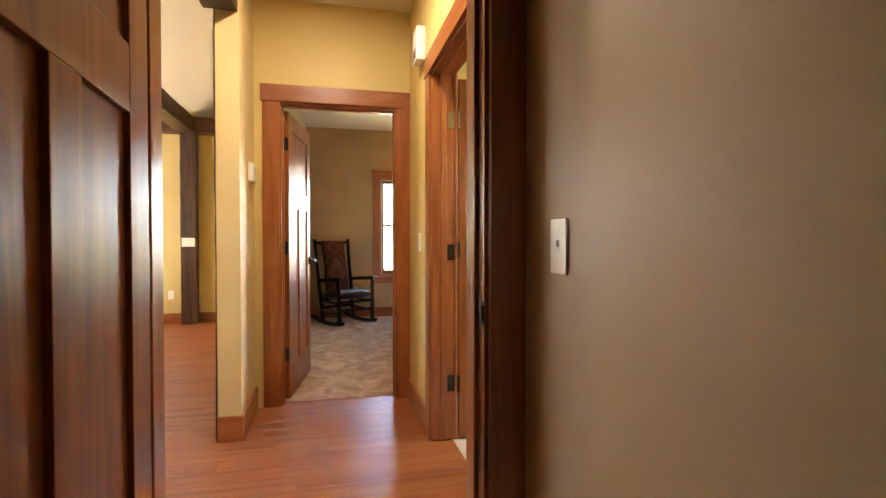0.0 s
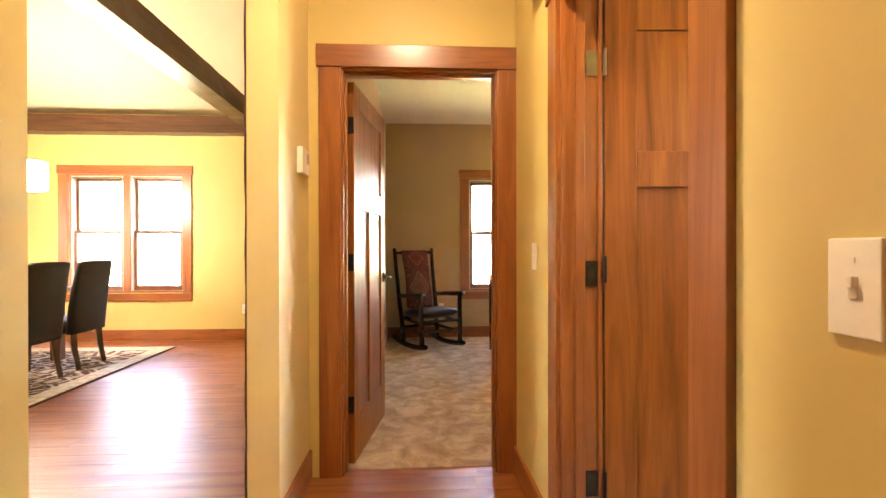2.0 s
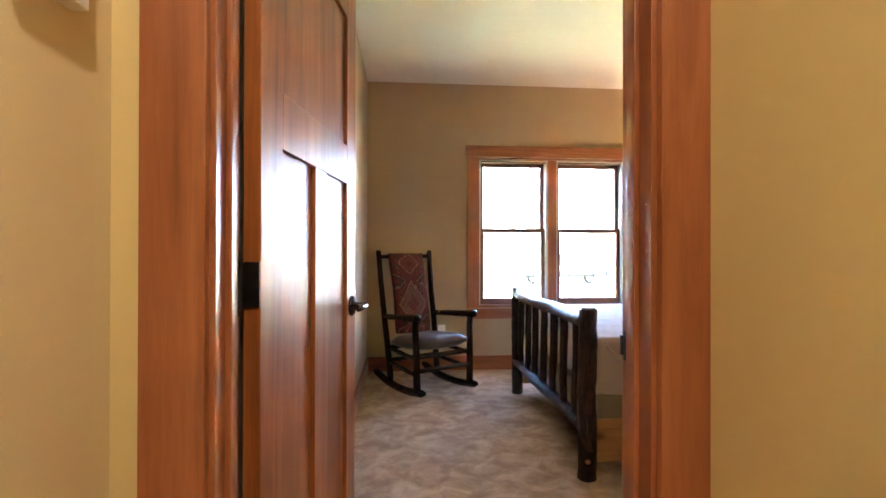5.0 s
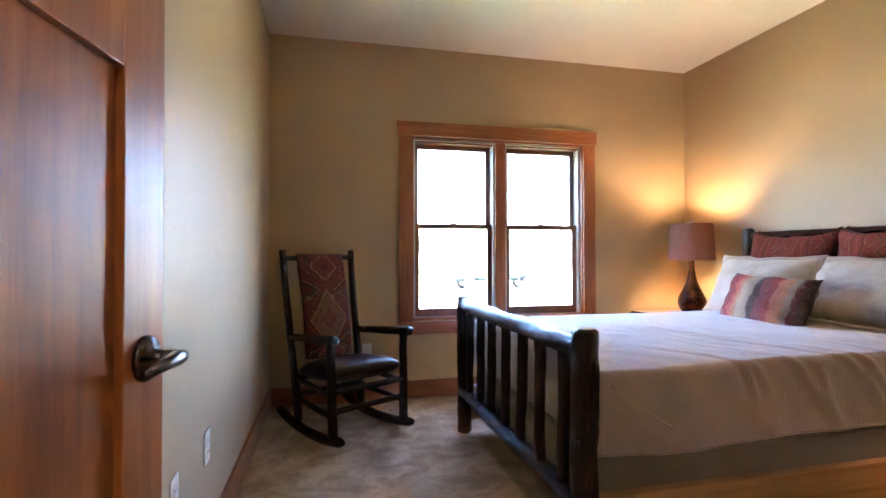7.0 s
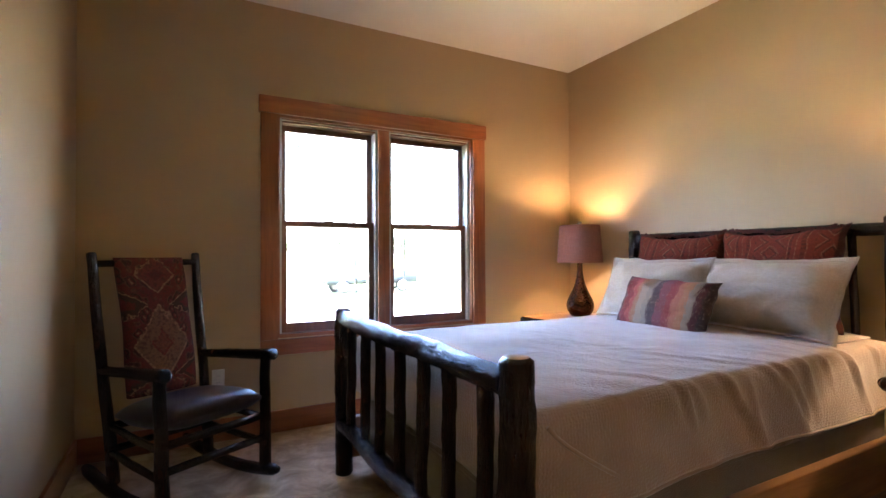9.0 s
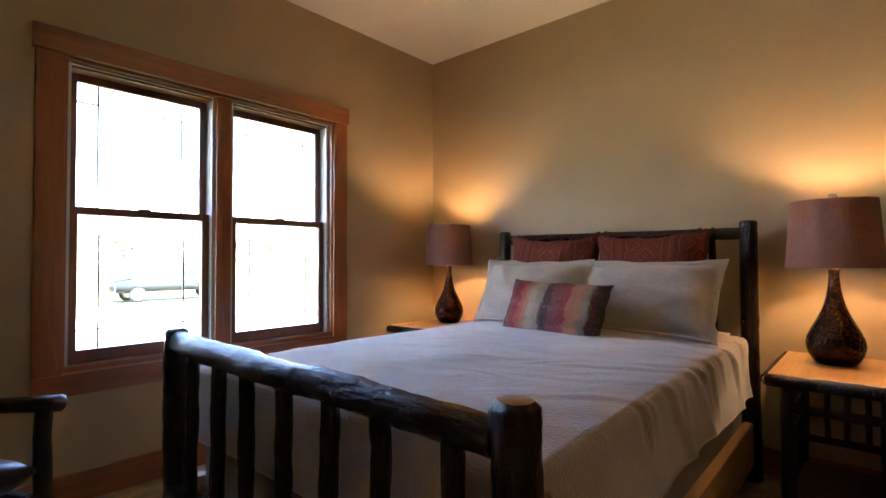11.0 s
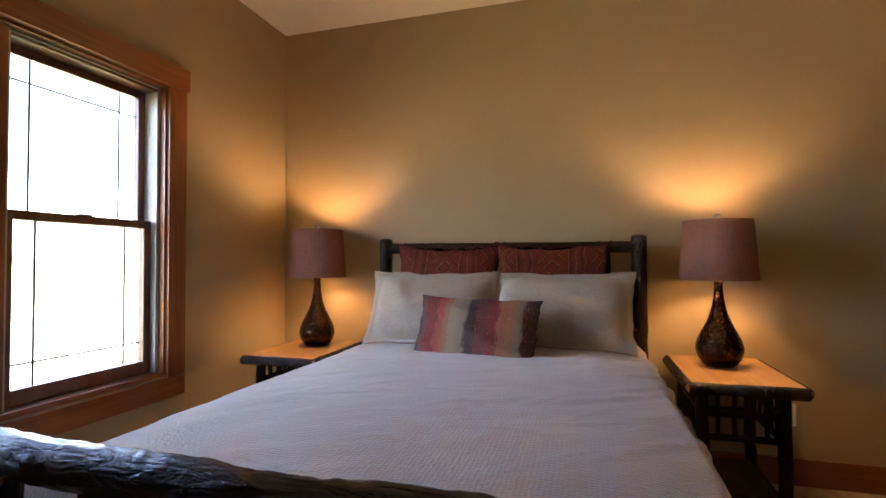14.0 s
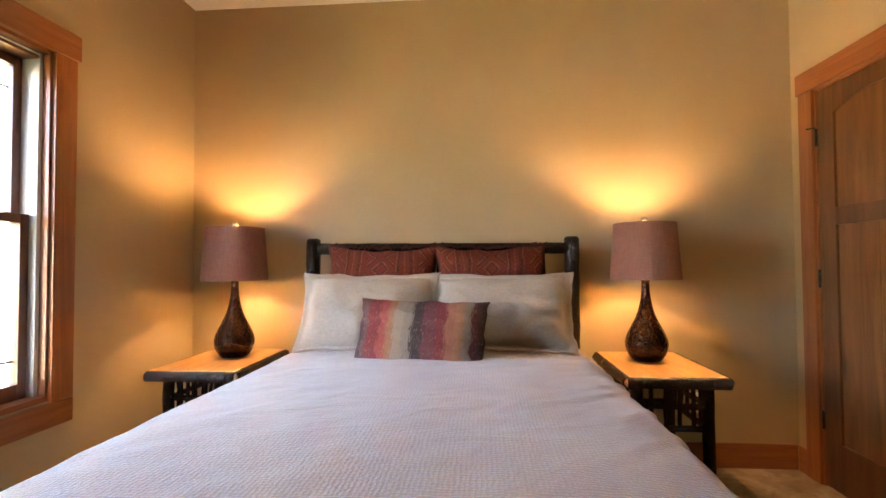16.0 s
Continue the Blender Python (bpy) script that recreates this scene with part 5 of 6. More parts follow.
def lean(x, y, z, tilt, turn=0.0, roll=0.0):
    """Pose of a pillow on the bed: faces the foot end (-x), leans back by tilt degrees."""
    return Matrix.Translation((x, y, z)) @ Matrix.Rotation(radians(-90 + turn), 4, "Z") @ Matrix.Rotation(radians(-tilt), 4, "X") @ Matrix.Rotation(radians(roll), 4, "Y")


pillow("kilim_pillow", 0.645, 0.56, 0.20, lean(2.79, 6.455, 0.72, 13, roll=1), m_kilim, "rust red southwestern woven pillow against the headboard", seed=1, group="kilim pillows", ears=0.13)
pillow("kilim_pillow", 0.635, 0.56, 0.20, lean(2.79, 5.85, 0.72, 13, roll=-1), m_kilim, "rust red southwestern woven pillow against the headboard", seed=4, group="kilim pillows", ears=0.13)
pillow("sham_pillow", 0.72, 0.43, 0.20, lean(2.555, 6.47, 0.72, 26, 2), m_sham, "plump taupe linen sham pillow", flange=0.04, seed=7, group="sham pillows", ears=0.065, pinch=0.16)
pillow("sham_pillow", 0.72, 0.43, 0.20, lean(2.555, 5.81, 0.72, 26, -3), m_sham, "plump taupe linen sham pillow", flange=0.04, seed=9, group="sham pillows", ears=0.065, pinch=0.16)
pillow("lumbar_pillow", 0.60, 0.325, 0.15, lean(2.31, 6.185, 0.69, 24, -5, 1.5), m_stripes, "striped red, gold and brown woven lumbar pillow", seed=12, ears=0.06)
# fringe of the two kilim pillows
for cy in (6.44, 5.85):
    bm = bmesh.new()
    for i in range(46):
        y = cy - 0.28 + 0.56 * i / 45
        z = 1.248 - 0.016 * (1 - abs((y - cy) / 0.28) ** 2) + 0.008 * random.uniform(-1, 1)
        box(bm, 2.905, 2.918, y - 0.005, y + 0.005, z, z + 0.018)
    tagged(part("pillow_fringe", bm, m_kilim), "short rust fringe along the pillow top", "pillow fringe", kind="stuff")


# ---- nightstands and lamps ----
def nightstand():
    """A slab top with bark edges on log legs, with a twig lattice; built at the origin."""
    root = thing("nightstand", "log nightstand with an orange slab top and bark edge", "nightstand", (0, 0, 0), "nightstands")
    L, W = 0.62, 0.445
    bm = bmesh.new()
    box(bm, -L / 2 + 0.006, L / 2, -W / 2 + 0.012, W / 2 - 0.012, 0.606, 0.650, 0.004)
    part("top_slab", bm, m_slab, root, "orange oiled wood slab top")
    part("bark_edge", log((-L / 2 + 0.008, -W / 2, 0.622), (-L / 2 + 0.008, W / 2, 0.622), 0.026, 0.026, seed=41, steps=20, rough=0.2), BARK, root, "dark bark edge", smooth=True)
    for s in (-1, 1):
        part("bark_edge", log((-L / 2 + 0.01, s * (W / 2 - 0.008), 0.622), (L / 2, s * (W / 2 - 0.008), 0.622), 0.025, 0.025, seed=43 + s, steps=24, rough=0.2), BARK, root, "dark bark edge", smooth=True)
    for sx in (-1, 1):
        for sy in (-1, 1):
            part("leg", log((sx * 0.225, sy * 0.155, 0.0), (sx * 0.225, sy * 0.155, 0.606), 0.027, 0.026, seed=50 + 2 * sx + sy, steps=16), BARK, root, smooth=True)
    for z in (0.135, 0.50, 0.40):
        for s in (-1, 1):
            part("stretcher", log((s * 0.225, -0.15, z), (s * 0.225, 0.15, z), 0.014, 0.014, seed=60 + z * 9 + s, steps=8, segs=10), BARK, root, smooth=True)
            part("stretcher", log((-0.22, s * 0.155, z), (0.22, s * 0.155, z), 0.014, 0.014, seed=70 + z * 9 + s, steps=8, segs=10), BARK, root, smooth=True)
    for i in range(4):
        y = -0.093 + 0.062 * i
        part("twig", log((-0.225, y, 0.40), (-0.225, y + 0.006 * math.sin(i * 3), 0.605), 0.010, 0.010, seed=80 + i, steps=6, segs=8), BARK, root, smooth=True)
    for s in (-1, 1):
        for i in range(5):
            x = -0.15 + 0.075 * i
            part("twig", log((x, s * 0.155, 0.40), (x + 0.005 * math.sin(i * 2), s * 0.155, 0.605), 0.010, 0.010, seed=90 + i, steps=6, segs=8), BARK, root, smooth=True)
    part("shelf", boxes((-0.215, 0.215, -0.145, 0.145, 0.14, 0.16), bevel=0.004), m_timber_x, root, "dark wooden lower shelf")
    return root


stand = nightstand()
stand.location = (2.745, 5.045, 0.0)
copy_thing(stand, Matrix.Translation((2.745, 7.285, 0.0)))


def table_lamp():
    root = thing("table_lamp", "hammered bronze teardrop table lamp with a brown drum shade, lit", "lamp", (0, 0, 0), "bedside lamps")
    bm = bmesh.new()
    prof = ((0.066, 0.0), (0.07, 0.004), (0.078, 0.012), (0.096, 0.04), (0.104, 0.07), (0.105, 0.09), (0.100, 0.115), (0.088, 0.145), (0.070, 0.18), (0.053, 0.215), (0.040, 0.25), (0.030, 0.29), (0.0235, 0.33), (0.020, 0.37), (0.019, 0.40), (0.021, 0.405), (0.021, 0.412))
    lathe(bm, prof, (0, 0, 0), 40)
    part("base", bm, m_hammered, root, "hammered copper-bronze teardrop base", smooth=True)
    bm = bmesh.new()
    lathe(bm, ((0.010, 0.412), (0.010, 0.51), (0.016, 0.512), (0.016, 0.547)), (0, 0, 0), 16)
    part("socket", bm, m_bronze, root)
    bm = bmesh.new()
    lathe(bm, ((0.010, 0.545), (0.018, 0.562), (0.024, 0.588), (0.022, 0.611), (0.012, 0.628), (0.004, 0.631)), (0, 0, 0), 20)
    part("bulb", bm, m_bulb, root, "glowing warm bulb", smooth=True)
    bm = bmesh.new()
    limb(bm, [(0, 0.016, 0.54), (0, 0.05, 0.56), (0, 0.058, 0.60), (0, 0.045, 0.65), (0, 0.0, 0.69)], [0.0022] * 5, 8)
    limb(bm, [(0, -0.016, 0.54), (0, -0.05, 0.56), (0, -0.058, 0.60), (0, -0.045, 0.65), (0, 0.0, 0.69)], [0.0022] * 5, 8)
    part("harp", bm, m_bronze, root)
    bm = bmesh.new()
    lathe(bm, ((0.174, 0.415), (0.153, 0.705), (0.151, 0.705), (0.172, 0.415)), (0, 0, 0), 48, caps=False)
    shade = part("shade", bm, m_shade, root, "brown fabric drum shade", smooth=False)
    bm = bmesh.new()
    lathe(bm, ((0.1715, 0.4165), (0.1505, 0.7035), (0.1495, 0.7035), (0.1705, 0.4165)), (0, 0, 0), 48, caps=False)
    part("lining", bm, m_shade_in, shade, "pale shade lining")
    bm = bmesh.new()
    for k in range(3):
        an = 2 * math.pi * k / 3
        limb(bm, [(0, 0, 0.692), (0.151 * math.cos(an), 0.151 * math.sin(an), 0.70)], [0.002, 0.002], 6)
    part("spider", bm, m_bronze, shade)
    bm = bmesh.new()
    lathe(bm, ((0.006, 0.69), (0.006, 0.708), (0.012, 0.712), (0.017, 0.722), (0.015, 0.733), (0.006, 0.738)), (0, 0, 0), 20)
    part("finial", bm, m_nickel, root, "round bronze finial", smooth=True)
    return root


lamp1 = table_lamp()
lamp1.location = (2.815, 5.06, 0.651)
copy_thing(lamp1, Matrix.Translation((2.815, 7.262, 0.651)))
for y in (5.06, 7.262):
    pl = new("bulb_light", bpy.data.lights.new("bulb_light", "POINT"))
    pl.data.energy, pl.data.color, pl.data.shadow_soft_size = P_LAMP, (1.0, 0.70, 0.34), 0.04
    pl.location = (2.815, y, 0.651 + 0.592)


# ---- rocking chair ----
def rocking_chair():
    ang = radians(30)
    f, w = Vector((math.sin(ang), -math.cos(ang), 0)), Vector((math.cos(ang), math.sin(ang), 0))
    c = Vector((0.115, 7.075, 0))
    root = thing("rocking_chair", "dark hickory rocking chair with tapestry back and leather seat", "rocking chair", c)

    def P(a, b2, z):
        return c + w * a + f * b2 + Vector((0, 0, z))

    for s in (-1, 1):
        part("back_post", log(P(s * 0.235, -0.215, 0.06), P(s * 0.262, -0.395, 1.145), 0.027, 0.022, seed=100 + s, steps=20, segs=12, rough=0.12), [m_bark, m_bark], root, smooth=True)
        part("front_leg", log(P(s * 0.255, 0.235, 0.055), P(s * 0.262, 0.225, 0.615), 0.029, 0.025, seed=104 + s, steps=16, segs=12, rough=0.12), [m_bark, m_bark], root, smooth=True)
        part("arm", log(P(s * 0.25, -0.30, 0.585), P(s * 0.27, 0.285, 0.632), 0.022, 0.029, seed=108 + s, steps=16, segs=12, rough=0.14), [m_bark_y, m_bark_y], root, smooth=True)
        bm = bmesh.new()
        pts, rad = [], []
        for i in range(21):
            q = -0.47 + 0.80 * i / 20
            z = 0.036 + 0.30 * (q + 0.04) ** 2
            pts.append(P(s * 0.25, q, z)), rad.append(0.029 if 0 < i < 20 else 0.018)
        limb(bm, pts, rad, 12, 0.1, 3.0, mat_cap=1)
        part("rocker", bm, [m_bark, m_bark], root, smooth=True)
        for z in (0.19, 0.31):
            part("side_stretcher", log(P(s * 0.24, -0.24, z + 0.02), P(s * 0.255, 0.23, z), 0.017, 0.017, seed=112 + s + z, steps=8, segs=10), [m_bark_y, m_bark_y], root, smooth=True)
    for z, r in ((0.22, 0.018), (0.33, 0.019)):
        part("front_stretcher", log(P(-0.25, 0.232, z), P(0.25, 0.232, z), r, r, seed=120 + z, steps=10, segs=10), [m_bark_y, m_bark_y], root, smooth=True)
        part("back_stretcher", log(P(-0.235, -0.24, z), P(0.235, -0.24, z), r, r, seed=124 + z, steps=10, segs=10), [m_bark_y, m_bark_y], root, smooth=True)
    part("top_bar", log(P(-0.255, -0.385, 1.09), P(0.255, -0.385, 1.095), 0.017, 0.017, seed=130, steps=12, segs=12), [m_bark_y, m_bark_y], root, smooth=True)
    # seat cushion
    bm = bmesh.new()
    n = 18
    top, bot = [], []
    for i in range(n + 1):
        r1, r2 = [], []
        for j in range(n + 1):
            u, v = 2 * i / n - 1, 2 * j / n - 1
            puff = max(0.0, (1 - abs(u) ** 4) * (1 - abs(v) ** 4)) ** 0.45
            su, sv = u * (1 - 0.04 * v * v), v * (1 - 0.05 * u * u)
            r1.append(bm.verts.new(P(su * 0.245, sv * 0.235 + 0.01, 0.405 + 0.062 * puff + 0.02 * v)))
            r2.append(bm.verts.new(P(su * 0.245, sv * 0.235 + 0.01, 0.395 - 0.055 * puff + 0.02 * v)))
        top.append(r1), bot.append(r2)
    for i in range(n):
        for j in range(n):
            bm.faces.new((top[i][j], top[i + 1][j], top[i + 1][j + 1], top[i][j + 1]))
            bm.faces.new((bot[i][j], bot[i][j + 1], bot[i + 1][j + 1], bot[i + 1][j]))
    rim = [(i, 0) for i in range(n)] + [(n, j) for j in range(n)] + [(i, n) for i in range(n, 0, -1)] + [(0, j) for j in range(n, 0, -1)]
    for (i, j), (k, l2) in zip(rim, rim[1:] + rim[:1]):
        bm.faces.new((top[i][j], top[k][l2], bot[k][l2], bot[i][j]))
    part("seat", bm, m_leather, root, "padded dark brown leather seat", smooth=True)
    # tapestry back panel, wrapped over the top bar
    bm = bmesh.new()
    uvl = bm.loops.layers.uv.new("UVMap")
    rows, uvs = [], {}
    for j in range(25):
        v = j / 24
        z = 0.44 + 0.68 * v
        back = -0.235 - 0.145 * v + 0.018 * math.sin(math.pi * v)
        pair = []
        for i in range(13):
            u = i / 12
            x = (-0.168 + 0.336 * u) * (1 + 0.02 * math.sin(9 * v))
            dome = 0.022 * (1 - (2 * u - 1) ** 4) + 0.012
            fr, bk = bm.verts.new(P(x, back + dome, z)), bm.verts.new(P(x, back - 0.012, z))
            uvs[fr] = uvs[bk] = (u, v)
            pair.append((fr, bk))
        rows.append(pair)
    for j in range(24):
        for i in range(12):
            bm.faces.new((rows[j][i][0], rows[j][i + 1][0], rows[j + 1][i + 1][0], rows[j + 1][i][0]))
            bm.faces.new((rows[j][i][1], rows[j + 1][i][1], rows[j + 1][i + 1][1], rows[j][i + 1][1]))
        for i in (0, 12):
            bm.faces.new((rows[j][i][0], rows[j + 1][i][0], rows[j + 1][i][1], rows[j][i][1]))
    for j in (0, 24):
        for i in range(12):
            bm.faces.new((rows[j][i][0], rows[j][i][1], rows[j][i + 1][1], rows[j][i + 1][0]))
    for fc in bm.faces:
        for lp in fc.loops:
            lp[uvl].uv = uvs[lp.vert]
    part("back_panel", bm, m_tapestry, root, "figured red and tan tapestry back", smooth=True)


rocking_chair()


# ---- dining corner ----
def dining_chair():
    """High-backed leather chair facing -x, built at the origin."""
    root = thing("dining_chair", "black leather parsons dining chair on the rug", "chair", (0, 0, 0), "dining chairs")
    bm = bmesh.new()
    rows = []
    for j in range(15):
        v = j / 14
        z = 0.34 + 0.66 * v
        b0 = 0.215 + 0.09 * v ** 1.5
        th = 0.085 - 0.035 * v
        hw = 0.222 + 0.025 * math.sin(math.pi * min(1, v * 0.7 + 0.3)) + 0.015 * v
        top = 0.012 * v ** 8
        ring = []
        for k in range(24):
            an = 2 * math.pi * k / 24
            cx, cy = math.cos(an), math.sin(an)
            sx, sy = math.copysign(abs(cx) ** 0.35, cx), math.copysign(abs(cy) ** 0.35, cy)
            ring.append(bm.verts.new((b0 + sx * th / 2, sy * hw, z + top * (1 - cy * cy) * 2)))
        rows.append(ring)
    for a, b2 in zip(rows, rows[1:]):
        for k in range(24):
            bm.faces.new((a[k], a[(k + 1) % 24], b2[(k + 1) % 24], b2[k]))
    bm.faces.new(rows[0][::-1]), bm.faces.new(rows[-1])
    part("backrest", bm, m_black_leather, root, smooth=True)
    part("seat", soft_slab(-0.25, 0.235, -0.22, 0.22, 0.34, 0.47, 0.03, 6, 0.003), m_black_leather, root, smooth=True)
    for sx, sy in ((-1, -1), (-1, 1), (1, -1), (1, 1)):
        bm = bmesh.new()
        x, y = sx * 0.20 + 0.01, sy * 0.185
        limb(bm, [(x + (0.055 if sx > 0 else 0), y, 0.0), (x + (0.015 if sx > 0 else 0), y, 0.2), (x, y, 0.36)], [0.024, 0.031, 0.036], 4)
        part("leg", bm, m_timber_z, root, "dark wooden leg")
    return root


chair = dining_chair()
chair.location = (-3.46, 5.72, 0.012)
copy_thing(chair, Matrix.Translation((-3.47, 6.34, 0.012)))
copy_thing(chair, pose(-4.75, 6.55, 0.012, 0, 0, 180))
root = thing("dining_table", "dark wooden dining table behind the chairs", "table", (-4.1, 5.6, 0))
part("tabletop", boxes((-4.55, -3.62, 4.7, 6.75, 0.715, 0.755), bevel=0.006), m_timber, root)
for x in (-4.45, -3.72):
    for y in (4.85, 6.62):
        part("leg", boxes((x - 0.045, x + 0.045, y - 0.045, y + 0.045, 0.012, 0.715), bevel=0.005), m_timber_z, root)
bm = boxes((-5.45, -3.02, 4.0, 7.05, 0.001, 0.011), bevel=0.003)
root = thing("area_rug", "figured dark and cream area rug with a pale border", "rug", (-4.2, 5.5, 0))
part("field", bm, m_rug, root)
part("border", boxes((-3.02, -2.86, 3.82, 7.25, 0.001, 0.011), (-5.61, -5.45, 3.82, 7.25, 0.001, 0.011), (-5.45, -3.02, 3.82, 4.0, 0.001, 0.011), (-5.45, -3.02, 7.05, 7.25, 0.001, 0.011)), plain("cream_rug_border", (0.52, 0.42, 0.29), 0.95, vary=0.3, scale=18), root, "cream rug border")
part("binding", boxes((-2.86, -2.835, 3.80, 7.27, 0.001, 0.010), (-5.635, -5.61, 3.80, 7.27, 0.001, 0.010), (-5.61, -2.86, 7.25, 7.27, 0.001, 0.010), (-5.61, -2.86, 3.80, 3.82, 0.001, 0.010)), plain("brown_rug_binding", (0.06, 0.03, 0.025), 0.95), root, "dark rug binding")
root = thing("pendant_lamp", "white glass pendant lamp over the dining table, lit", "lamp", (-3.69, 6.15, 1.7))
bm = bmesh.new()
lathe(bm, ((0.17, 1.70), (0.18, 1.705), (0.18, 1.955), (0.17, 1.96)), (-3.69, 6.15, 0), 40)
part("shade", bm, m_pendant, root, "white lit drum shade", smooth=False)
part("rod", log((-3.69, 6.15, 1.96), (-3.69, 6.15, 3.7), 0.008, rough=0, dome=False), m_bronze, root)

# ---- outside ----
bm = bmesh.new()
n = 24
for i in range(n + 1):
    for j in range(n + 1):
        bm.verts.new((-700 + 1400 * i / n, -700 + 1400 * j / n, -0.8))
bm.verts.ensure_lookup_table()
for i in range(n):
    for j in range(n):
        bm.faces.new([bm.verts[k] for k in (i * (n + 1) + j, (i + 1) * (n + 1) + j, (i + 1) * (n + 1) + j + 1, i * (n + 1) + j + 1)])
structure("ground", bm, m_ground, "green lawn with a pale gravel drive", "ground")


def tree(x, y, h, spread, seed):
    rnd = random.Random(seed)
    root = thing("tree", "leafy broad green tree across the drive", "tree", (x, y, -0.8), "far trees")
    bm = bmesh.new()
    limb(bm, [(x, y, -0.85), (x + 0.1, y, h * 0.2), (x + 0.05, y + 0.1, h * 0.5), (x, y, h * 0.85)], [h * 0.03, h * 0.024, h * 0.016, 0.03], 8, 0.15, seed)
    for k in range(7):
        an, z = k * 2.4, h * (0.28 + 0.07 * k)
        e = Vector((x + math.cos(an) * spread * 0.7, y + math.sin(an) * spread * 0.7, z + h * 0.15))
        limb(bm, [(x, y, z), Vector((x, y, z)).lerp(e, 0.5) + Vector((0, 0, 0.2)), e], [h * 0.011, h * 0.008, 0.02], 6)
    part("trunk", bm, m_trunk, root)
    verts, faces = [], []
    for k in range(1500):
        an, r, q = rnd.uniform(0, 6.283), rnd.random() ** 0.45, rnd.uniform(-1, 1)
        rad = spread * math.sqrt(max(0, 1 - q * q)) * r * (0.75 + 0.35 * noise.noise(Vector((math.cos(an) * 2, math.sin(an) * 2, q * 2 + seed))))
        cpos = Vector((x + rad * math.cos(an), y + rad * math.sin(an), h * 0.62 + q * h * 0.38 * r))
        s = rnd.uniform(0.12, 0.3)
        d1 = Vector((rnd.uniform(-1, 1), rnd.uniform(-1, 1), rnd.uniform(-1, 1))).normalized() * s
        d2 = d1.cross(Vector((rnd.uniform(-1, 1), rnd.uniform(-1, 1), rnd.uniform(-1, 1)))).normalized() * s * 0.7
        b0 = len(verts)
        verts += [cpos - d1, cpos + d2, cpos + d1, cpos - d2]
        faces.append((b0, b0 + 1, b0 + 2, b0 + 3))
    me = bpy.data.meshes.new("crown")
    me.from_pydata([tuple(v) for v in verts], [], faces)
    me.materials.append(m_leaf)
    cr = new("crown", me)
    cr.parent, cr.matrix_parent_inverse = root, WORLD_OF[root].inverted()


for i, (x, y, h, s) in enumerate(((-34, 92, 6.5, 4.5), (-22, 100, 7, 5), (-9, 96, 6, 4.2), (3, 104, 7, 5.5), (15, 98, 6, 4.6), (27, 102, 7, 5), (40, 96, 6.5, 4.8), (55, 105, 7, 5.6))):
    tree(x, y, h, s, i + 1)


def pickup_truck(x, y):
    root = thing("pickup_truck", "dark parked pickup truck on the gravel drive", "truck", (x, y, -0.8))
    g = -0.8
    bm = bmesh.new()
    side = ((-2.7, 0.45), (-2.7, 1.0), (-1.4, 1.12), (-0.8, 1.78), (0.55, 1.8), (0.8, 1.2), (2.7, 1.2), (2.7, 0.5))
    rings = [[bm.verts.new((x + a, y + s * 0.86 * (0.86 if b2 > 1.3 else 1), g + b2)) for a, b2 in side] for s in (-1, 1)]
    bm.faces.new(rings[0]), bm.faces.new(rings[1][::-1])
    for k in range(len(side)):
        j = (k + 1) % len(side)
        bm.faces.new((rings[0][k], rings[0][j], rings[1][j], rings[1][k]))
    bmesh.ops.bevel(bm, geom=list(bm.edges), offset=0.08, segments=2, affect="EDGES")
    part("body", bm, m_car, root, smooth=True)
    for s in (-1, 1):
        part("side_window", boxes((x - 0.65, x + 0.5, y + s * 0.80 - 0.02, y + s * 0.80 + 0.02, g + 1.22, g + 1.64), bevel=0.02), m_dark, root, "dark side window")
        for a in (-1.75, 1.75):
            bm = bmesh.new()
            lathe(bm, ((0.2, -0.1), (0.33, -0.1), (0.34, -0.06), (0.34, 0.06), (0.33, 0.1), (0.2, 0.1)), (0, 0, 0), 24)
            bm.transform(pose(x + a, y + s * 0.8, g + 0.34, 90))
            wh = part("wheel", bm, m_tyre, root, "black tyre", smooth=True)
            bm = bmesh.new()
            lathe(bm, ((0.2, -0.105), (0.2, 0.105)), (0, 0, 0), 20)
            bm.transform(pose(x + a, y + s * 0.8, g + 0.34, 90))
            part("rim", bm, m_nickel, wh)


pickup_truck(9.4, 31.0)

# ---- wood floor: boards along x ----
structure("subfloor", boxes((GW, HR + 0.118, GS, 3.95, -0.08, -0.014), (GW, -0.745, 3.95, NY, -0.08, -0.014)), m_dark, "dark gap below the floor boards", "floor")
floor_root = thing("floor", "glossy hand-scraped reddish-brown wood plank floor", "floor", (0, 0, 0), kind="structure")
WORLD_OF[floor_root] = Matrix.Identity(4)
PW = 0.127


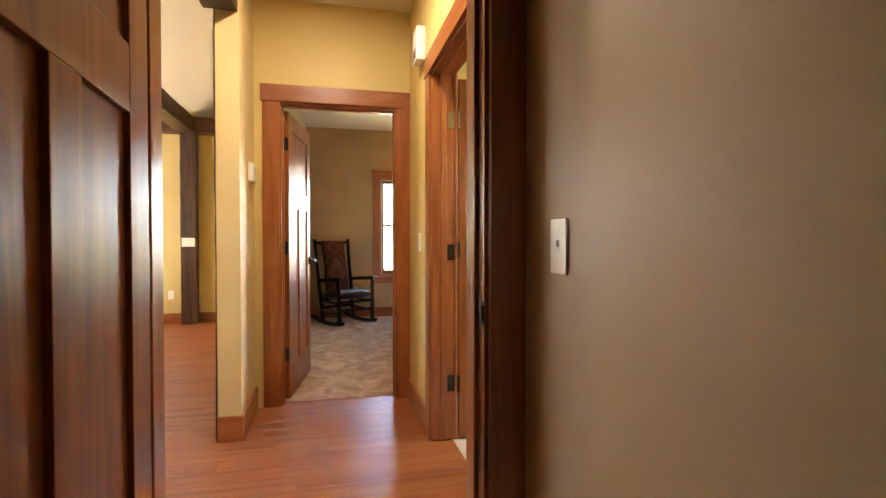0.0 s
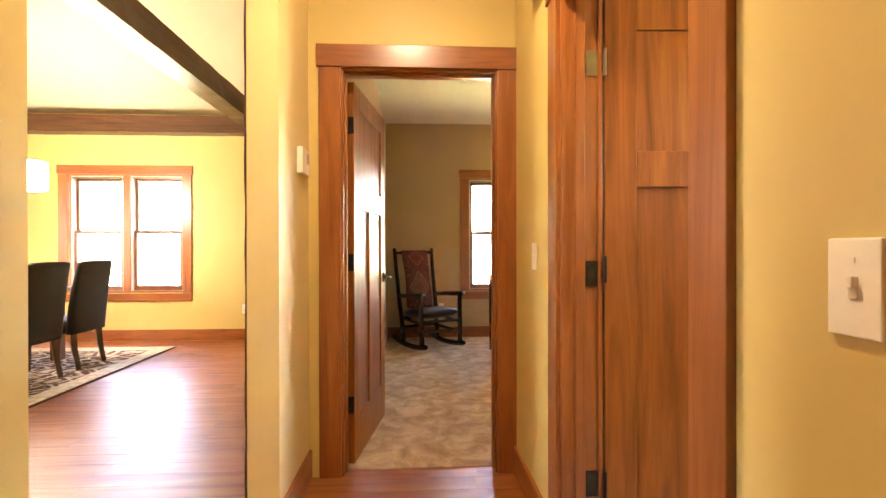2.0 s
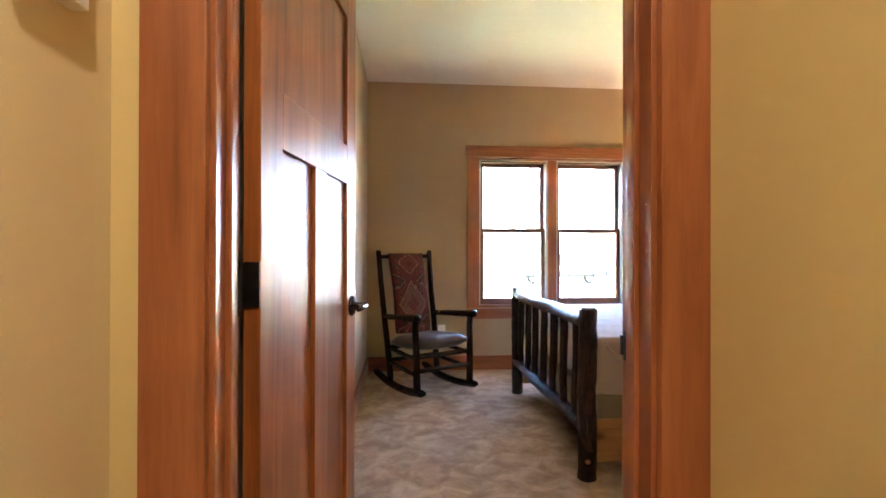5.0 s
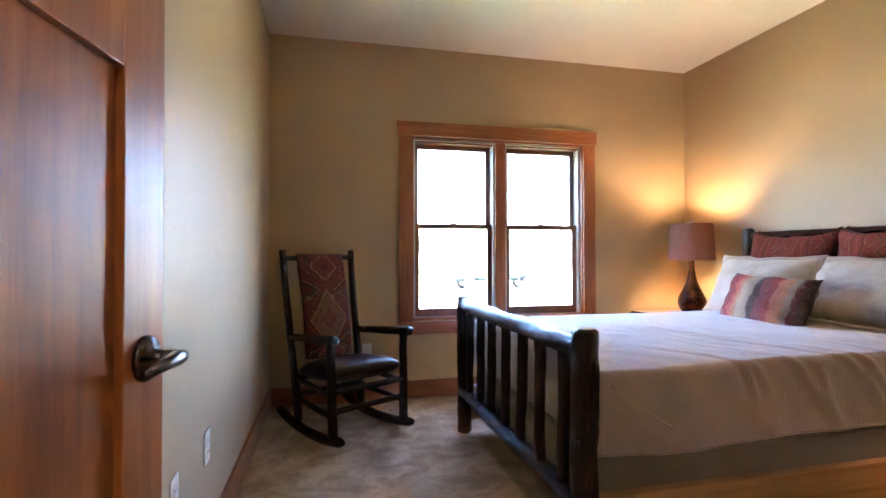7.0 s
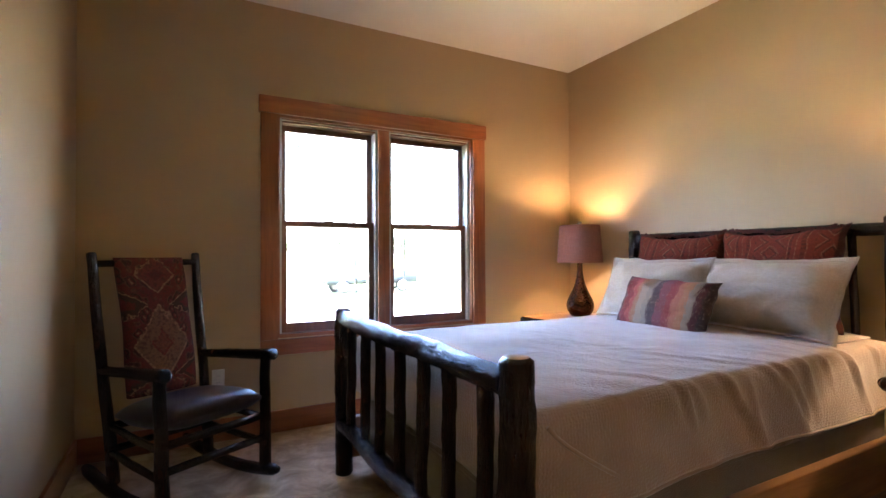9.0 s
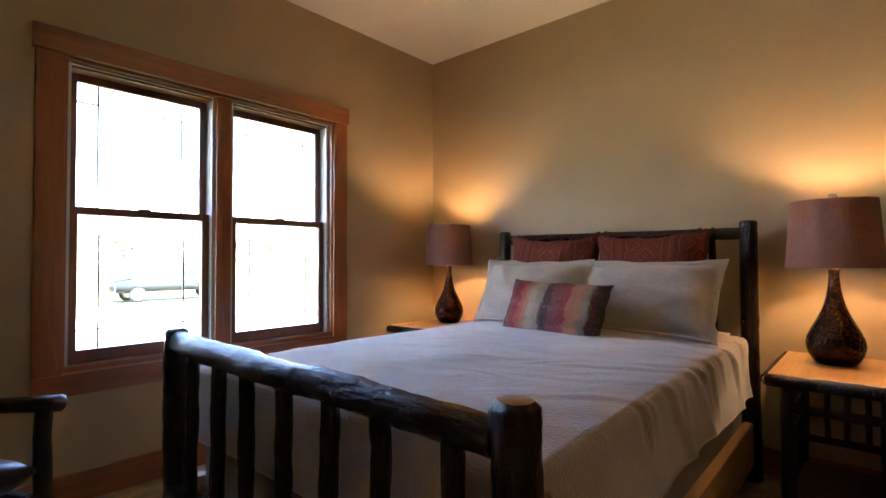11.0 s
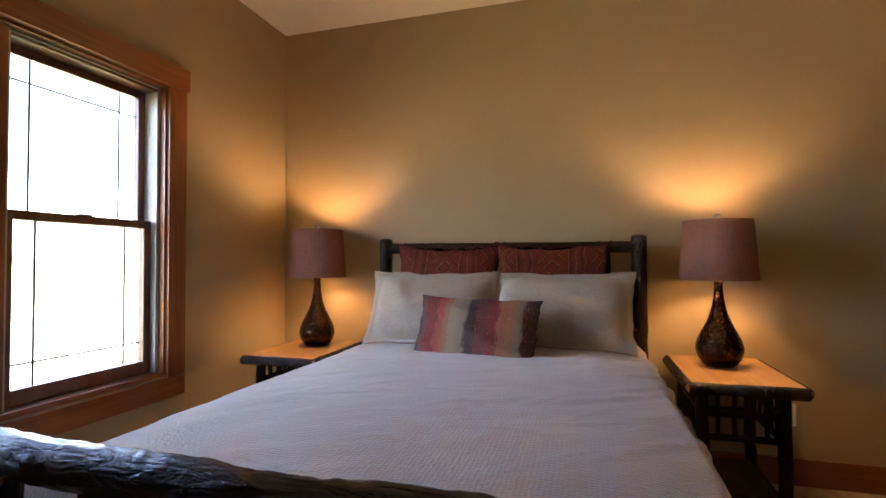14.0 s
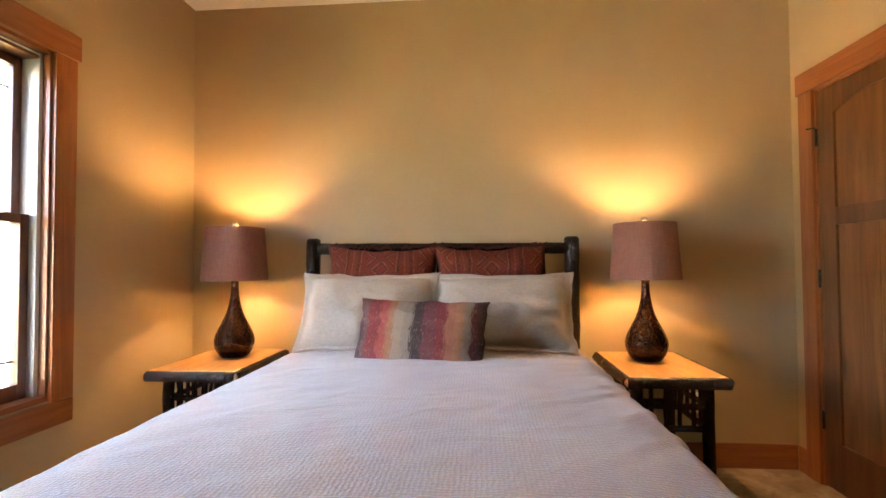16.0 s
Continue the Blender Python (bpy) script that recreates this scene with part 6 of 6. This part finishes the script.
def board_mesh(length, seed):
    """A hand-scraped board, softly hollowed, with eased edges."""
    bm = bmesh.new()
    nx, ny = 6, 4
    prof = ((-PW / 2 + 0.00015, -0.0008), (-PW / 2 + 0.002, 0.0), (-0.02, -0.0003), (0.02, -0.0002), (PW / 2 - 0.002, 0.0), (PW / 2 - 0.00015, -0.0008))
    rows = []
    for i in range(nx + 1):
        x = (i / nx - 0.5) * (length - 0.0012)
        end = -0.001 if i in (0, nx) else 0.0
        rows.append([bm.verts.new((x, y, z + end + 0.00025 * noise.noise(Vector((x * 3 + seed, y * 20, seed))))) for y, z in prof])
    for a, b2 in zip(rows, rows[1:]):
        for j in range(len(prof) - 1):
            bm.faces.new((a[j], b2[j], b2[j + 1], a[j + 1]))
    return mesh_of(bm, m_floor, False, "board")


rnd = random.Random(5)
LENGTHS = (0.55, 0.75, 0.95, 1.2)
shared = {(l2, k): board_mesh(l2, k * 3.7) for l2 in LENGTHS for k in range(3)}
far_bm = bmesh.new()
count = 0
rowi = 0
y = GS + PW / 2
while y < NY:
    x = GW - rnd.uniform(0, 0.6)
    end = (HR + 0.118 if 2.3 < y < 3.1 else HR) if 1.66 < y < 3.95 else -0.745
    while x < end - 0.02:
        l2 = rnd.choice(LENGTHS)
        if y < 1.66 and x + l2 > -2.2:
            l2 = -2.2 - x
            if l2 < 0.1:
                break
        elif x + l2 > end or end - x - l2 < 0.15:
            l2 = end - x
        cx = x + l2 / 2
        near = 1.66 < y < 3.95 and cx > -2.6 or y >= 3.95 and cx > -4.2 and cx < -1.0
        if near and count < 300:
            base = min(LENGTHS, key=lambda q: abs(q - l2))
            ob = new("board", shared[(base, rnd.randrange(3))])
            ob.location, ob.scale = (cx, y, 0.0), (l2 / base, 1, 1)
            ob.parent = floor_root
            count += 1
        else:
            box(far_bm, x + 0.0003, x + l2 - 0.0003, y - PW / 2 + 0.0002, y + PW / 2 - 0.0002, -0.012, 0.0)
        x += l2
    y += PW
far = part("far_boards", far_bm, m_floor, floor_root)
far["kind"] = "stuff"
